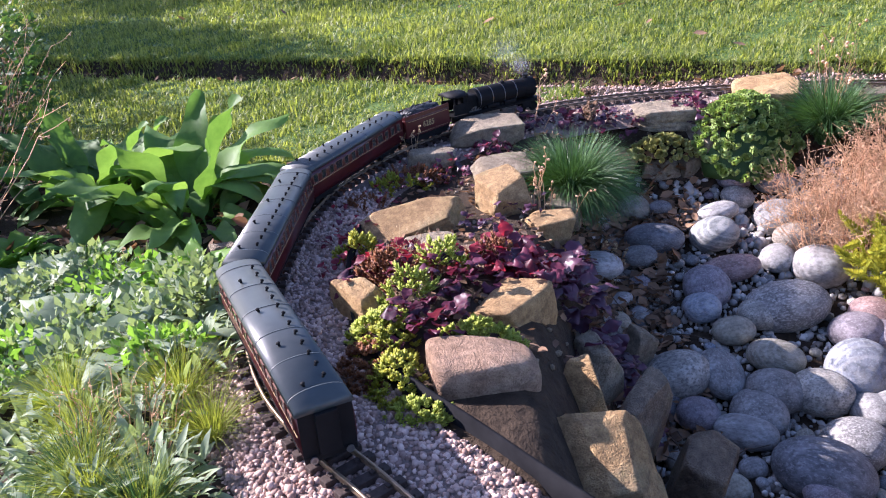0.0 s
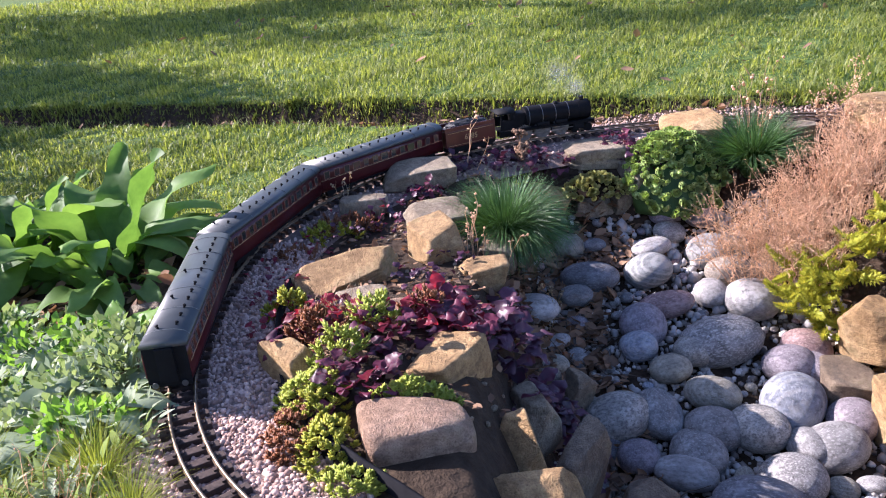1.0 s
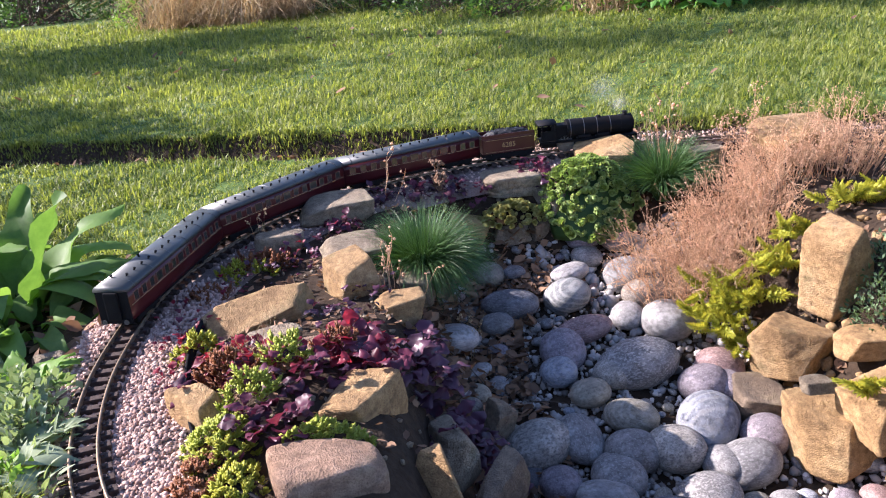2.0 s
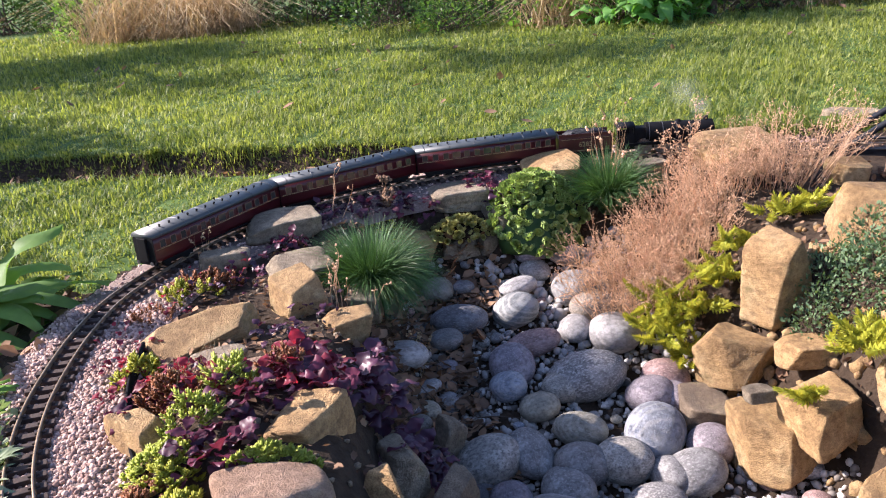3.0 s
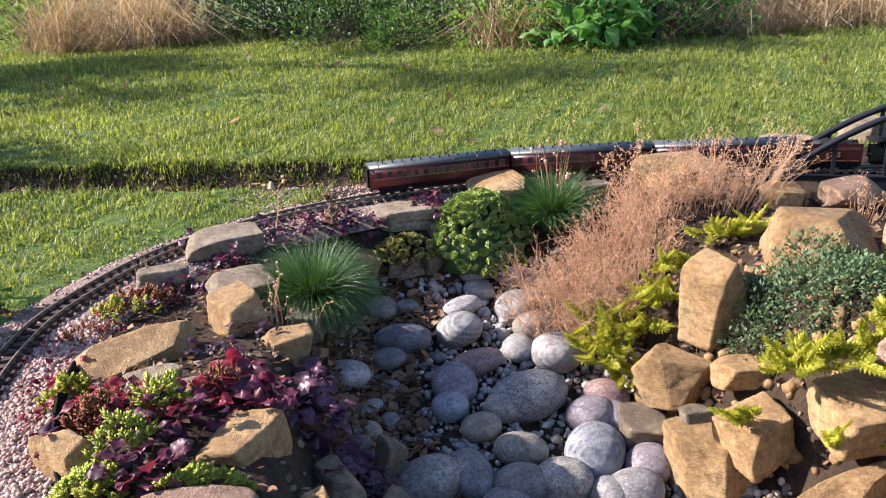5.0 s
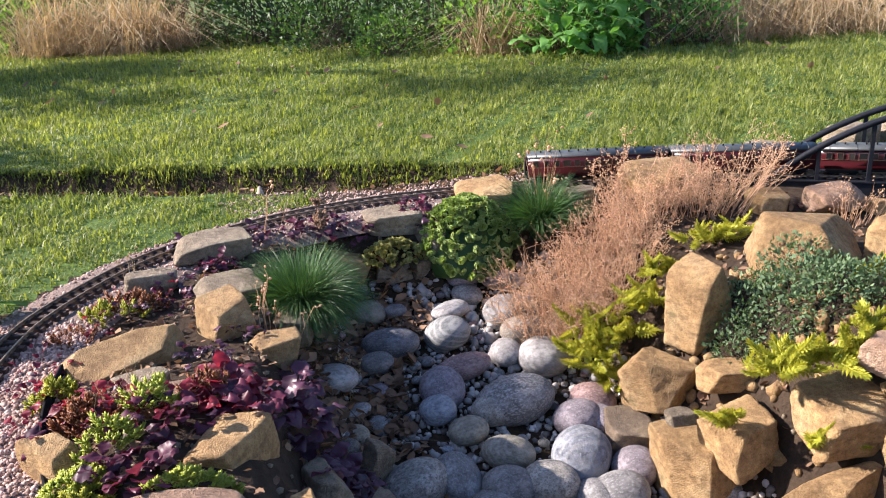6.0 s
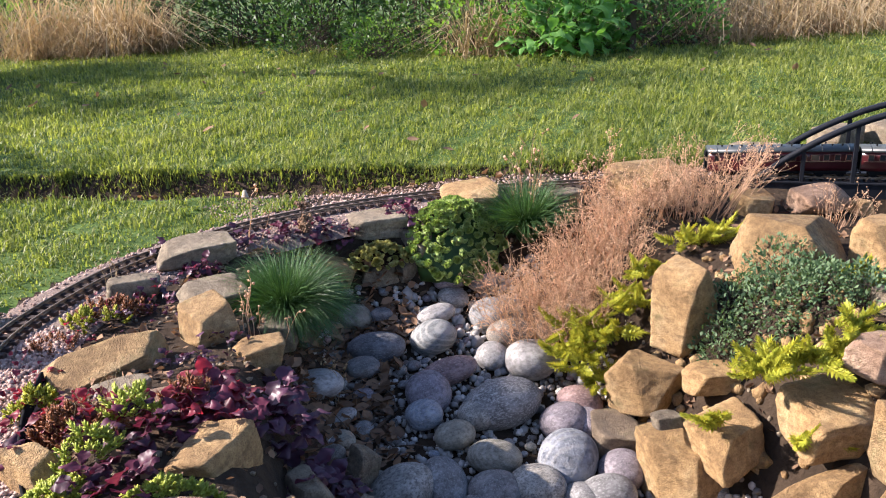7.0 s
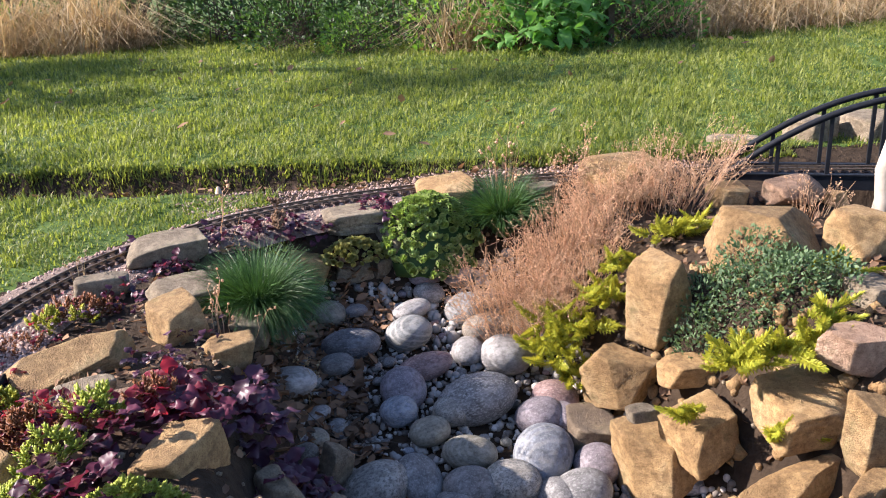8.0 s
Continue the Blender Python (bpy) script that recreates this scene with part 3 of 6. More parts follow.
rock("rock", 1.945, 1.690, 0.384, 0.145, 0.150, 0.160, 15, SAND, (5.6, 10), 0.9, [((-0.5, -0.6, 0.5), 0.8)])
rock("rock", 2.114, 2.167, 0.374, 0.236, 0.182, 0.114, 10, PINK, (4.2, 6), 0.4)
rock("rock", 2.255, 2.107, 0.345, 0.075, 0.078, 0.068, 0, SAND, (0, 0), 0.5)
rock("rock", 1.656, 2.479, 0.417, 0.311, 0.208, 0.125, 8, SAND, (4.2, 4), 0.6, [((-0.7, -0.2, 0.7), 0.85)])
rock("rock", 1.944, 2.262, 0.374, 0.138, 0.130, 0.065, -10, SAND, (0, 0), 0.6)
rock("rock", 1.735, 1.425, 0.353, 0.125, 0.110, 0.066, 5, GREY, (5.6, 4), 0.7)
rock("rock", 1.543, 1.250, 0.325, 0.190, 0.135, 0.065, 8, PINK, (8, 0), 0.9)
rock("rock", 1.440, 1.095, 0.245, 0.100, 0.090, 0.096, -10, SAND, (0, 6), 0.9)
rock("rock", 1.423, 2.631, 0.361, 0.139, 0.117, 0.063, 0, GREY, (0, 0), 0.6)
rock("rock", 2.497, 2.966, 0.349, 0.172, 0.169, 0.087, 10, GREY, (0, 0), 0.7)
rock("rock", 2.815, 2.860, 0.386, 0.200, 0.190, 0.161, 10, GREY, (0, 0), 0.7)
rock("rock", 3.041, 2.743, 0.390, 0.196, 0.247, 0.168, -10, GREY, (0, 0), 0.7)
rock("rock", 1.110, 1.693, -0.035, 0.129, 0.143, 0.087, -20, DARKROCK, (0, 0), 0.5)
rock("rock", 1.146, 1.502, 0.106, 0.077, 0.055, 0.035, 10, GREY, (0, 0), 0.3)


_PEB = []
for k in range(7):
    rng = np.random.default_rng(40 + k)
    v, f = ico(4)
    u = np.sign(v) * np.abs(v) ** rng.uniform(0.86, 1.0)
    _PEB.append((u * (1 + 0.05 * roughness(v, 1.7, rng, 2))[:, None] * 0.5, f))
_PEBMESH = {(k, c): mesh_of("cobble", v, f, COBBLES[c]) for k, (v, f) in enumerate(_PEB) for c in COBBLES}
_PEBPLACE = []
COBBLE_LABEL = {"grey": "smooth grey cobble in the dry stream bed", "blue": "smooth blue-grey veined cobble in the stream bed", "pale": "pale whitish cobble in the dry stream bed",
                "pink": "smooth pinkish-red cobble in the stream bed", "mauve": "smooth mauve-grey cobble in the stream bed", "olive": "olive-grey banded cobble in the stream bed",
                "cream": "cream-coloured smooth cobble in the stream bed", "brown": "brown speckled cobble in the stream bed", "speckle": "white cobble with dense dark speckles",
                "dark": "large speckled granite cobble in the stream bed", "stripe": "grey cobble with pale bands", "slate": "dark slate-grey cobble in the stream bed"}


def pebble(x, y, z, w, h, turn, kind, thick=0.74):
    """A cobble about w wide and h long as seen from the path, lying on the bed."""
    k = len(_PEBPLACE) % 7
    ob = new("cobble", _PEBMESH[k, kind])
    rng = np.random.default_rng(900 + len(_PEBPLACE))
    w, h = w * 1.02, h * 1.12
    t = thick * min(w, h)
    ob.matrix_basis = pose(x, y, z + 0.014, rng.uniform(-14, 14), rng.uniform(-14, 14), turn + rng.uniform(-8, 8)) @ Matrix.Diagonal((w, h, t, 1))
    _PEBPLACE.append((x, y, max(w, h) / 2))
    return tagged(ob, COBBLE_LABEL[kind], "cobble", "cobbles of the dry stream")


pebble(0.508, 1.682, -0.071, 0.180, 0.152, 0, "speckle")
pebble(0.621, 1.683, -0.073, 0.119, 0.154, 0, "grey")
pebble(0.775, 1.722, -0.060, 0.146, 0.109, -10, "olive")
pebble(0.735, 1.607, -0.084, 0.140, 0.127, 0, "grey")
pebble(0.838, 1.587, -0.083, 0.141, 0.128, 0, "speckle")
pebble(0.957, 1.664, -0.071, 0.155, 0.169, -35, "blue")
pebble(0.977, 1.503, -0.097, 0.163, 0.119, 0, "grey")
pebble(1.075, 1.590, -0.089, 0.124, 0.116, 0, "mauve")
pebble(0.669, 1.577, -0.093, 0.101, 0.075, 0, "grey")
pebble(0.701, 1.831, -0.039, 0.113, 0.087, 0, "cream")
pebble(0.785, 1.891, -0.030, 0.105, 0.100, 0, "speckle")
pebble(0.642, 1.928, -0.018, 0.105, 0.093, 0, "blue")
pebble(0.681, 2.019, 0.000, 0.133, 0.138, 0, "mauve")
pebble(0.864, 1.920, -0.025, 0.231, 0.167, 0, "dark")
pebble(0.771, 2.097, 0.014, 0.175, 0.091, -8, "pink")
pebble(0.775, 2.273, 0.047, 0.153, 0.129, 0, "stripe")
pebble(1.030, 2.081, 0.009, 0.163, 0.163, -30, "pale")
pebble(1.024, 2.226, 0.038, 0.155, 0.110, 0, "brown")
pebble(0.999, 2.336, 0.063, 0.136, 0.131, 50, "grey")
pebble(1.084, 1.855, -0.035, 0.137, 0.108, -15, "pink")
pebble(1.006, 1.795, -0.044, 0.139, 0.119, 0, "mauve")
pebble(0.585, 2.264, 0.049, 0.187, 0.123, -15, "slate")
pebble(0.819, 2.389, 0.072, 0.136, 0.078, 0, "pale")
pebble(0.908, 2.465, 0.090, 0.109, 0.085, 0, "grey")
pebble(0.562, 2.447, 0.081, 0.105, 0.100, 0, "olive")
pebble(0.524, 2.176, 0.034, 0.107, 0.071, 0, "grey")
pebble(0.367, 2.012, 0.094, 0.140, 0.095, 0, "pale")
pebble(0.921, 2.134, 0.018, 0.099, 0.102, 0, "pale")
pebble(0.913, 2.516, 0.138, 0.118, 0.081, 0, "mauve")
pebble(1.031, 2.500, 0.121, 0.119, 0.091, 0, "grey")
pebble(1.143, 2.204, 0.043, 0.074, 0.085, 0, "grey")
pebble(0.646, 2.434, 0.083, 0.075, 0.056, 0, "slate")
pebble(0.616, 1.471, -0.096, 0.147, 0.078, -30, "pale")
pebble(0.529, 1.554, -0.097, 0.104, 0.110, 0, "mauve")
pebble(0.730, 1.329, -0.097, 0.213, 0.158, -20, "slate")
pebble(0.839, 1.412, -0.099, 0.151, 0.136, 0, "dark")
pebble(0.930, 1.517, -0.097, 0.106, 0.112, 0, "grey")
pebble(0.671, 1.538, -0.096, 0.129, 0.135, 0, "grey")
pebble(0.676, 1.314, -0.093, 0.049, 0.050, 0, "pale")
pebble(0.711, 1.257, -0.098, 0.096, 0.067, 0, "mauve")
pebble(1.067, 1.782, -0.051, 0.101, 0.116, 0, "mauve")



def fill_cobbles():
    rng = np.random.default_rng(3)
    kinds = ["grey", "grey", "blue", "pale", "mauve", "olive", "brown", "slate", "speckle", "pink", "cream"]
    made = 0
    for size in (0.085, 0.065, 0.05, 0.036, 0.026):
        for _ in range(700 if size < 0.06 else 260):
            y = rng.uniform(0.85, 2.72 if size < 0.04 else 1.5)
            x = rng.uniform(0.34, 1.24)
            z = float(ground(x, y))
            if z > (0.06 if y < 2.2 else 0.16):
                continue
            w = size * rng.uniform(0.8, 1.2)
            if any((x - a) ** 2 + (y - b) ** 2 < (0.92 * (r + w / 2)) ** 2 for a, b, r in _PEBPLACE):
                continue
            pebble(x, y, z, w, w * rng.uniform(0.6, 0.95), rng.uniform(0, 180), kinds[rng.integers(len(kinds))])
            made += 1
            if made > 250:
                return


fill_cobbles()


def scatter_stones(name, n, xs, ys, size, mat, label, keep, lift=0.0, seed=1):
    rng = np.random.default_rng(seed)
    sv, sf = ico(1)
    x, y = rng.uniform(*xs, n * 4), rng.uniform(*ys, n * 4)
    k = np.flatnonzero(keep(x, y))[:n]
    x, y = x[k], y[k]
    N = len(x)
    sc = rng.uniform(*size, N)[:, None] * rng.uniform(0.6, 1.3, (N, 3))
    P = sv[None] * sc[:, None] * (1 + rng.uniform(-0.22, 0.22, (N, len(sv))))[..., None]
    V = P + np.stack([x, y, ground(x, y) + lift], -1)[:, None]
    Fc = (sf[None] + (np.arange(N) * len(sv))[:, None, None]).reshape(-1, 3)
    return tagged(new(name, mesh_of(name, V.reshape(-1, 3), Fc, mat, False)), label, "gravel", kind="stuff")


scatter_stones("stream_shingle", 5000, (0.30, 1.3), (0.8, 2.75), (0.004, 0.013), SHINGLE, "small mixed shingle between the stream's cobbles",
               lambda x, y: ground(x, y) < np.where(y < 2.2, 0.04, 0.15), 0.004, 2)
for x, y, w, d, turn, kind in ((0.40, 1.88, 0.075, 0.06, 20, "cream"), (0.45, 1.76, 0.08, 0.06, -30, "olive"), (0.42, 1.98, 0.09, 0.05, 10, "pale"), (0.47, 1.94, 0.06, 0.05, 0, "grey"),
                               (0.36, 1.78, 0.06, 0.07, 40, "brown"), (0.40, 1.64, 0.09, 0.07, 15, "olive"), (0.37, 1.68, 0.05, 0.05, 0, "grey"), (0.50, 2.07, 0.07, 0.05, -15, "mauve"), (0.44, 2.12, 0.05, 0.04, 30, "pale"), (0.47, 1.60, 0.08, 0.07, 50, "slate")):
    pebble(x, y, float(ground(x, y)) + 0.01, w, d, turn, kind)
scatter_stones("bank_rubble", 260, (1.10, 1.75), (1.0, 1.95), (0.008, 0.022), SAND, "broken brown stones wedged between the bank's rocks", lambda x, y: ground(x, y) > -0.08, 0.004, 64)
scatter_stones("white_shingle", 160, (0.75, 1.15), (2.0, 2.6), (0.010, 0.022), COBBLES["pale"], "handful of white pebbles among the cobbles",
               lambda x, y: ground(x, y) < 0.12, 0.014, 4)


# ---- leaves and plants ----
def leaf_mesh(name, mat, length, width, bend=0.6, fold=0.25, wavy=0.0, seed=0, seg=8, point=1.4, stalk=0.0, lobes=0):
    """A leaf that springs from its base along +x: folded on its midrib, bent over and wavy at the rim."""
    rng = np.random.default_rng(seed)
    u = np.linspace(0, 1, seg + 1)
    ang = bend * u ** 1.3
    step = length / seg
    x = np.concatenate([[0], np.cumsum(np.cos(ang[1:]) * step)])
    z = np.concatenate([[0], -np.cumsum(np.sin(ang[1:]) * step)])
    prof = np.sin(np.pi * np.clip(u, 0.02, 0.985) ** (1 / point)) ** 0.8
    if stalk:
        prof = np.where(u < stalk, 0.08, np.sin(np.pi * np.clip((u - stalk) / (1 - stalk), 0.04, 0.98) ** 0.8) ** 0.6)
    if lobes:
        prof = prof * (1 + 0.09 * np.sin(u * lobes * 6.28))
    cols = np.array([-1, -0.55, 0, 0.55, 1])
    V = []
    ph = rng.uniform(0, 6.28, 2)
    for k in range(seg + 1):
        for c in cols:
            wob = wavy * width * abs(c) * math.sin(u[k] * 13 + ph[0 if c < 0 else 1])
            V.append((x[k] - 0.5 * fold * abs(c) * width * math.sin(ang[k]), c * prof[k] * width / 2, z[k] + fold * abs(c) * prof[k] * width / 2 + wob))
    n = len(cols)
    F = [(i * n + j, (i + 1) * n + j, (i + 1) * n + j + 1, i * n + j + 1) for i in range(seg) for j in range(n - 1)]
    return mesh_of(name, V, np.array(F), mat)


def sprout(name, x, y, meshes, n, rise=(20, 75), scale=(0.7, 1.15), radius=0.03, label="", category="plant", group="", seed=0, z=None, lift=(0, 0.0), leaf="leaf", droop=None):
    """A plant whose leaves spring from its base, each leaf a piece of its own."""
    rng = np.random.default_rng(seed)
    z = float(ground(x, y)) if z is None else z
    top = holder(name, pose(x, y, z), label, category, group)
    for k in range(n):
        a = k * 137.5 + rng.uniform(-25, 25)
        r = radius * math.sqrt(rng.random())
        e = rng.uniform(*rise)
        s = rng.uniform(*scale)
        m = pose(r * math.cos(radians(a)), r * math.sin(radians(a)), rng.uniform(*lift), 0, 0, a) @ pose(0, 0, 0, rng.uniform(-30, 30), -e, 0) @ Matrix.Diagonal((s, s, s, 1))
        part(leaf, meshes[rng.integers(len(meshes))], top, m)
    return top


def blades(base, height, width, lean, rng, mat, name, seg=2, droop=0.5):
    """Grass: tapered, bent blades at given points, joined."""
    N = len(base)
    a = rng.uniform(0, 6.28, N)
    side = np.stack([-np.sin(a), np.cos(a), np.zeros(N)], -1)
    out = np.stack([np.cos(a), np.sin(a), np.zeros(N)], -1)
    h = height[:, None]
    w = width[:, None]
    b = lean[:, None]
    mid = base + out * h * b * 0.4 + np.array([0, 0, 1.0]) * h * 0.6
    tip = base + out * h * b * (1 + droop * 0.3) + np.array([0, 0, 1.0]) * h * (1 - droop * b * 0.5)
    V = np.stack([base - side * w / 2, base + side * w / 2, mid + side * w * 0.4, mid - side * w * 0.4, tip], 1).reshape(-1, 3)
    k = (np.arange(N) * 5)[:, None]
    F = np.concatenate([k + np.array([[0, 1, 2]]), k + np.array([[0, 2, 3]]), k + np.array([[3, 2, 4]])])
    return mesh_of(name, V, F, mat, False)


def tuft(name, x, y, r, h, n, mat, label, seed=1, width=0.0022, spread=1.0, up=0.0):
    """A dome of fine blades that spring from one crown."""
    rng = np.random.default_rng(seed)
    z = float(ground(x, y)) + up
    a = rng.uniform(0, 6.28, n)
    e = np.arccos(rng.uniform(0.05, 1, n)) * spread
    L = h * rng.uniform(0.6, 1.12, n)
    rad = r * 0.25 * np.sqrt(rng.random(n))
    base = np.stack([x + rad * np.cos(a), y + rad * np.sin(a), np.full(n, z)], -1)
    seg = 5
    u = np.linspace(0, 1, seg + 1)
    out = np.stack([np.cos(a), np.sin(a), np.zeros(n)], -1)
    k = e[:, None] * (0.22 + 1.35 * u[None] ** 1.3)
    dx = np.concatenate([np.zeros((n, 1)), np.cumsum(np.sin(k[:, 1:]), 1)], 1) * (L / seg)[:, None]
    dz = np.concatenate([np.zeros((n, 1)), np.cumsum(np.cos(k[:, 1:]), 1)], 1) * (L / seg)[:, None]
    c = base[:, None] + out[:, None] * dx[..., None] + np.array([0, 0, 1.0]) * dz[..., None]
    turn = rng.uniform(-1.4, 1.4, n)
    c += rng.normal(0, 0.011, (n, 1, 3)) * u[None, :, None] + rng.normal(0, 0.0016, (n, seg + 1, 3)) * u[None, :, None]
    side = np.stack([-np.sin(a) * np.cos(turn), np.cos(a) * np.cos(turn), np.sin(turn)], -1)[:, None] * (width * (1 - u ** 2 * 0.85))[None, :, None] / 2
    V = np.stack([c - side, c + side], 2).reshape(-1, 3)
    i = (np.arange(n)[:, None] * (seg + 1) + np.arange(seg)[None]).reshape(-1, 1) * 2
    F = i + np.array([[0, 1, 3, 2]])
    top = holder(name, pose(0, 0, 0), label, "plant")
    tagged(part("foliage", mesh_of("foliage", V, F, mat, False), top), kind="stuff")
    return top


def stonecrop(name, x, y, rx, ry, n, mat, label, seed=1, size=(0.006, 0.011), hump=0.03, z=None, long=1.6, lean=(0, 0), sprawl=0.5, leaves=14):
    """A cushion of small fleshy shoots, joined; each shoot a knobbly bud of tiny leaves."""
    rng = np.random.default_rng(seed)
    r, a = np.sqrt(rng.random(n)), rng.uniform(0, 6.28, n)
    px, py = x + r * rx * np.cos(a), y + r * ry * np.sin(a)
    gz = ground(px, py) if z is None else np.full(n, z)
    pz = gz + hump * (1 - r * r) + lean[0] * (px - x) + lean[1] * (py - y)
    pieces = []
    lv = np.array([(0, 0, 0), (0.6, 0.36, 0.28), (1, 0, 0.5), (0.6, -0.36, 0.28), (0.5, 0, -0.05)])
    lf = np.array([(0, 1, 4), (1, 2, 4), (2, 3, 4), (3, 0, 4), (0, 2, 1), (0, 3, 2)])
    for k in range(n):
        s = rng.uniform(*size)
        m = []
        for q in range(leaves):
            t = q / (leaves - 1)
            b = q * 2.4 + rng.uniform(-0.3, 0.3)
            sc = s * (1.15 - 0.55 * t)
            cb, sb = math.cos(b), math.sin(b)
            p = lv * sc
            up = 0.15 + 0.75 * t
            X = p[:, 0] * (1 - 0.6 * t)
            m.append((np.stack([X * cb - p[:, 1] * sb, X * sb + p[:, 1] * cb, p[:, 2] + p[:, 0] * up + t * s * long], -1), lf))
        v, f = joined(m)
        tx, ty = rng.normal(0, 0.3, 2) + sprawl * r[k] * np.array([np.cos(a[k]), np.sin(a[k])])
        v = v + v[:, 2:3] * np.array([tx, ty, 0])
        pieces.append((v + (px[k], py[k], pz[k]), f))
    v, f = joined(pieces)
    top = holder(name, pose(0, 0, 0), label, "plant")
    part("foliage", mesh_of("foliage", v, f, mat, False), top)
    return top


def rosette_mesh(name, mat, r=0.02, n=26, seed=0, wide=0.42):
    rng = np.random.default_rng(seed)
    m = []
    lv = np.array([(0, 0, 0), (0.55, 0.5 * wide, 0.10), (0.85, 0.34 * wide, 0.2), (1, 0, 0.3), (0.85, -0.34 * wide, 0.2), (0.55, -0.5 * wide, 0.10), (0.55, 0, 0.0), (0.5, 0, -0.12)])
    lf = np.array([(0, 1, 6), (1, 2, 6), (2, 3, 6), (3, 4, 6), (4, 5, 6), (5, 0, 6), (0, 7, 1), (1, 7, 3), (3, 7, 5), (5, 7, 0)])
    for q in range(n):
        t = q / (n - 1)
        b = q * 2.4
        e = 0.30 + 1.05 * t
        p = lv * r * (1 - 0.55 * t) * rng.uniform(0.9, 1.1)
        X, Z = p[:, 0] * math.cos(e) - p[:, 2] * math.sin(e), p[:, 0] * math.sin(e) + p[:, 2] * math.cos(e)
        m.append((np.stack([X * math.cos(b) - p[:, 1] * math.sin(b), X * math.sin(b) + p[:, 1] * math.cos(b), Z + t * r * 0.25], -1), lf))
    v, f = joined(m)
    return mesh_of(name, v, f, mat)


def clump(name, x, y, n, xs, ys, zs, meshes, label, size=(0.8, 1.2), seed=1, piece="rosette", slope=0.0):
    rng = np.random.default_rng(seed)
    z0 = float(ground(x, y))
    top = holder(name, pose(x, y, z0), label, "plant")
    if n >= 150:
        v, f = ico(3)
        v = v * np.array([xs * 0.9, ys * 0.9, 1.0])
        rr = (v[:, 0] / xs) ** 2 + (v[:, 1] / ys) ** 2
        v[:, 2] = np.where(v[:, 2] > 0, zs * (1 - 0.6 * rr) + slope * v[:, 1] / ys - 0.035, -0.03)
        part("mat_of_leaves", mesh_of("mat_of_leaves", v, f, HEDGE), top)
    placed = []
    for _ in range(n * 12):
        if len(placed) >= n:
            break
        u, w = rng.uniform(-1, 1, 2)
        if u * u + w * w > 1 or any((u - a) ** 2 + (w - b) ** 2 < 2.0 / n for a, b in placed):
            continue
        placed.append((u, w))
        px, py = u * xs, w * ys
        pz = zs * (1 - 0.6 * (u * u + w * w)) + slope * w
        s = rng.uniform(*size)
        part(piece, meshes[rng.integers(len(meshes))], top, pose(px, py, pz, rng.uniform(-12, 12) + 12 + 55 * (1 - (w + 1) / 2), rng.uniform(-12, 12) + 20 * u, rng.uniform(0, 360)) @ Matrix.Diagonal((s, s, s, 1)))
    return top


def twiggy(name, x, y, rx, ry, h, n, label, mat, seed=1, lean=(0.0, 0.0), buds=5, r0=0.0011, fork=3, bud=0.0035, wild=0.55, reach=(0.12, 0.32)):
    """A thicket of thin dry stems that fork and carry small seed heads."""
    rng = np.random.default_rng(seed)
    stems, heads = [], []
    bv, bf = ico(1)
    for _ in range(n):
        r, a = math.sqrt(rng.random()), rng.uniform(0, 6.28)
        px, py = x + r * rx * math.cos(a) * 0.55, y + r * ry * math.sin(a) * 0.55
        p = np.array([px, py, float(ground(px, py))])
        L = h * rng.uniform(0.55, 1.05) * (1 - 0.25 * r)
        d = np.array([r * math.cos(a) * 0.75 * rx / 0.2 + lean[0], r * math.sin(a) * 0.75 * ry / 0.2 + lean[1], 1.3]) + rng.normal(0, 0.16, 3)
        d /= np.linalg.norm(d)
        curve = [p + d * L * t + rng.normal(0, 0.006, 3) * t for t in (0, 0.3, 0.55, 0.8, 1.0)]
        stems.append(tube(curve, np.linspace(r0 * 1.3, r0 * 0.55, 5), 3))
        for _ in range(fork):
            b = curve[rng.integers(2, 5)]
            e = d + rng.normal(0, wild, 3)
            e /= np.linalg.norm(e)
            l2 = L * rng.uniform(*reach)
            c2 = [b, b + e * l2 * 0.5 + rng.normal(0, 0.004, 3), b + e * l2]
            stems.append(tube(c2, np.linspace(r0 * 0.7, r0 * 0.4, 3), 3))
            for _ in range(buds):
                q = c2[2] + (c2[1] - c2[2]) * rng.random() + rng.normal(0, 0.004, 3)
                heads.append((bv[:] * bud * rng.uniform(0.5, 1.2, 3) + q, bf))
    top = holder(name, pose(0, 0, 0), label, "plant")
    v, f = joined(stems)
    tagged(part("stem_tangle", mesh_of("stem_tangle", v, f, mat, False), top), kind="stuff")
    v, f = joined(heads)
    tagged(part("seed_spray", mesh_of("seed_spray", v, f, mat, False), top), kind="stuff")
    return top


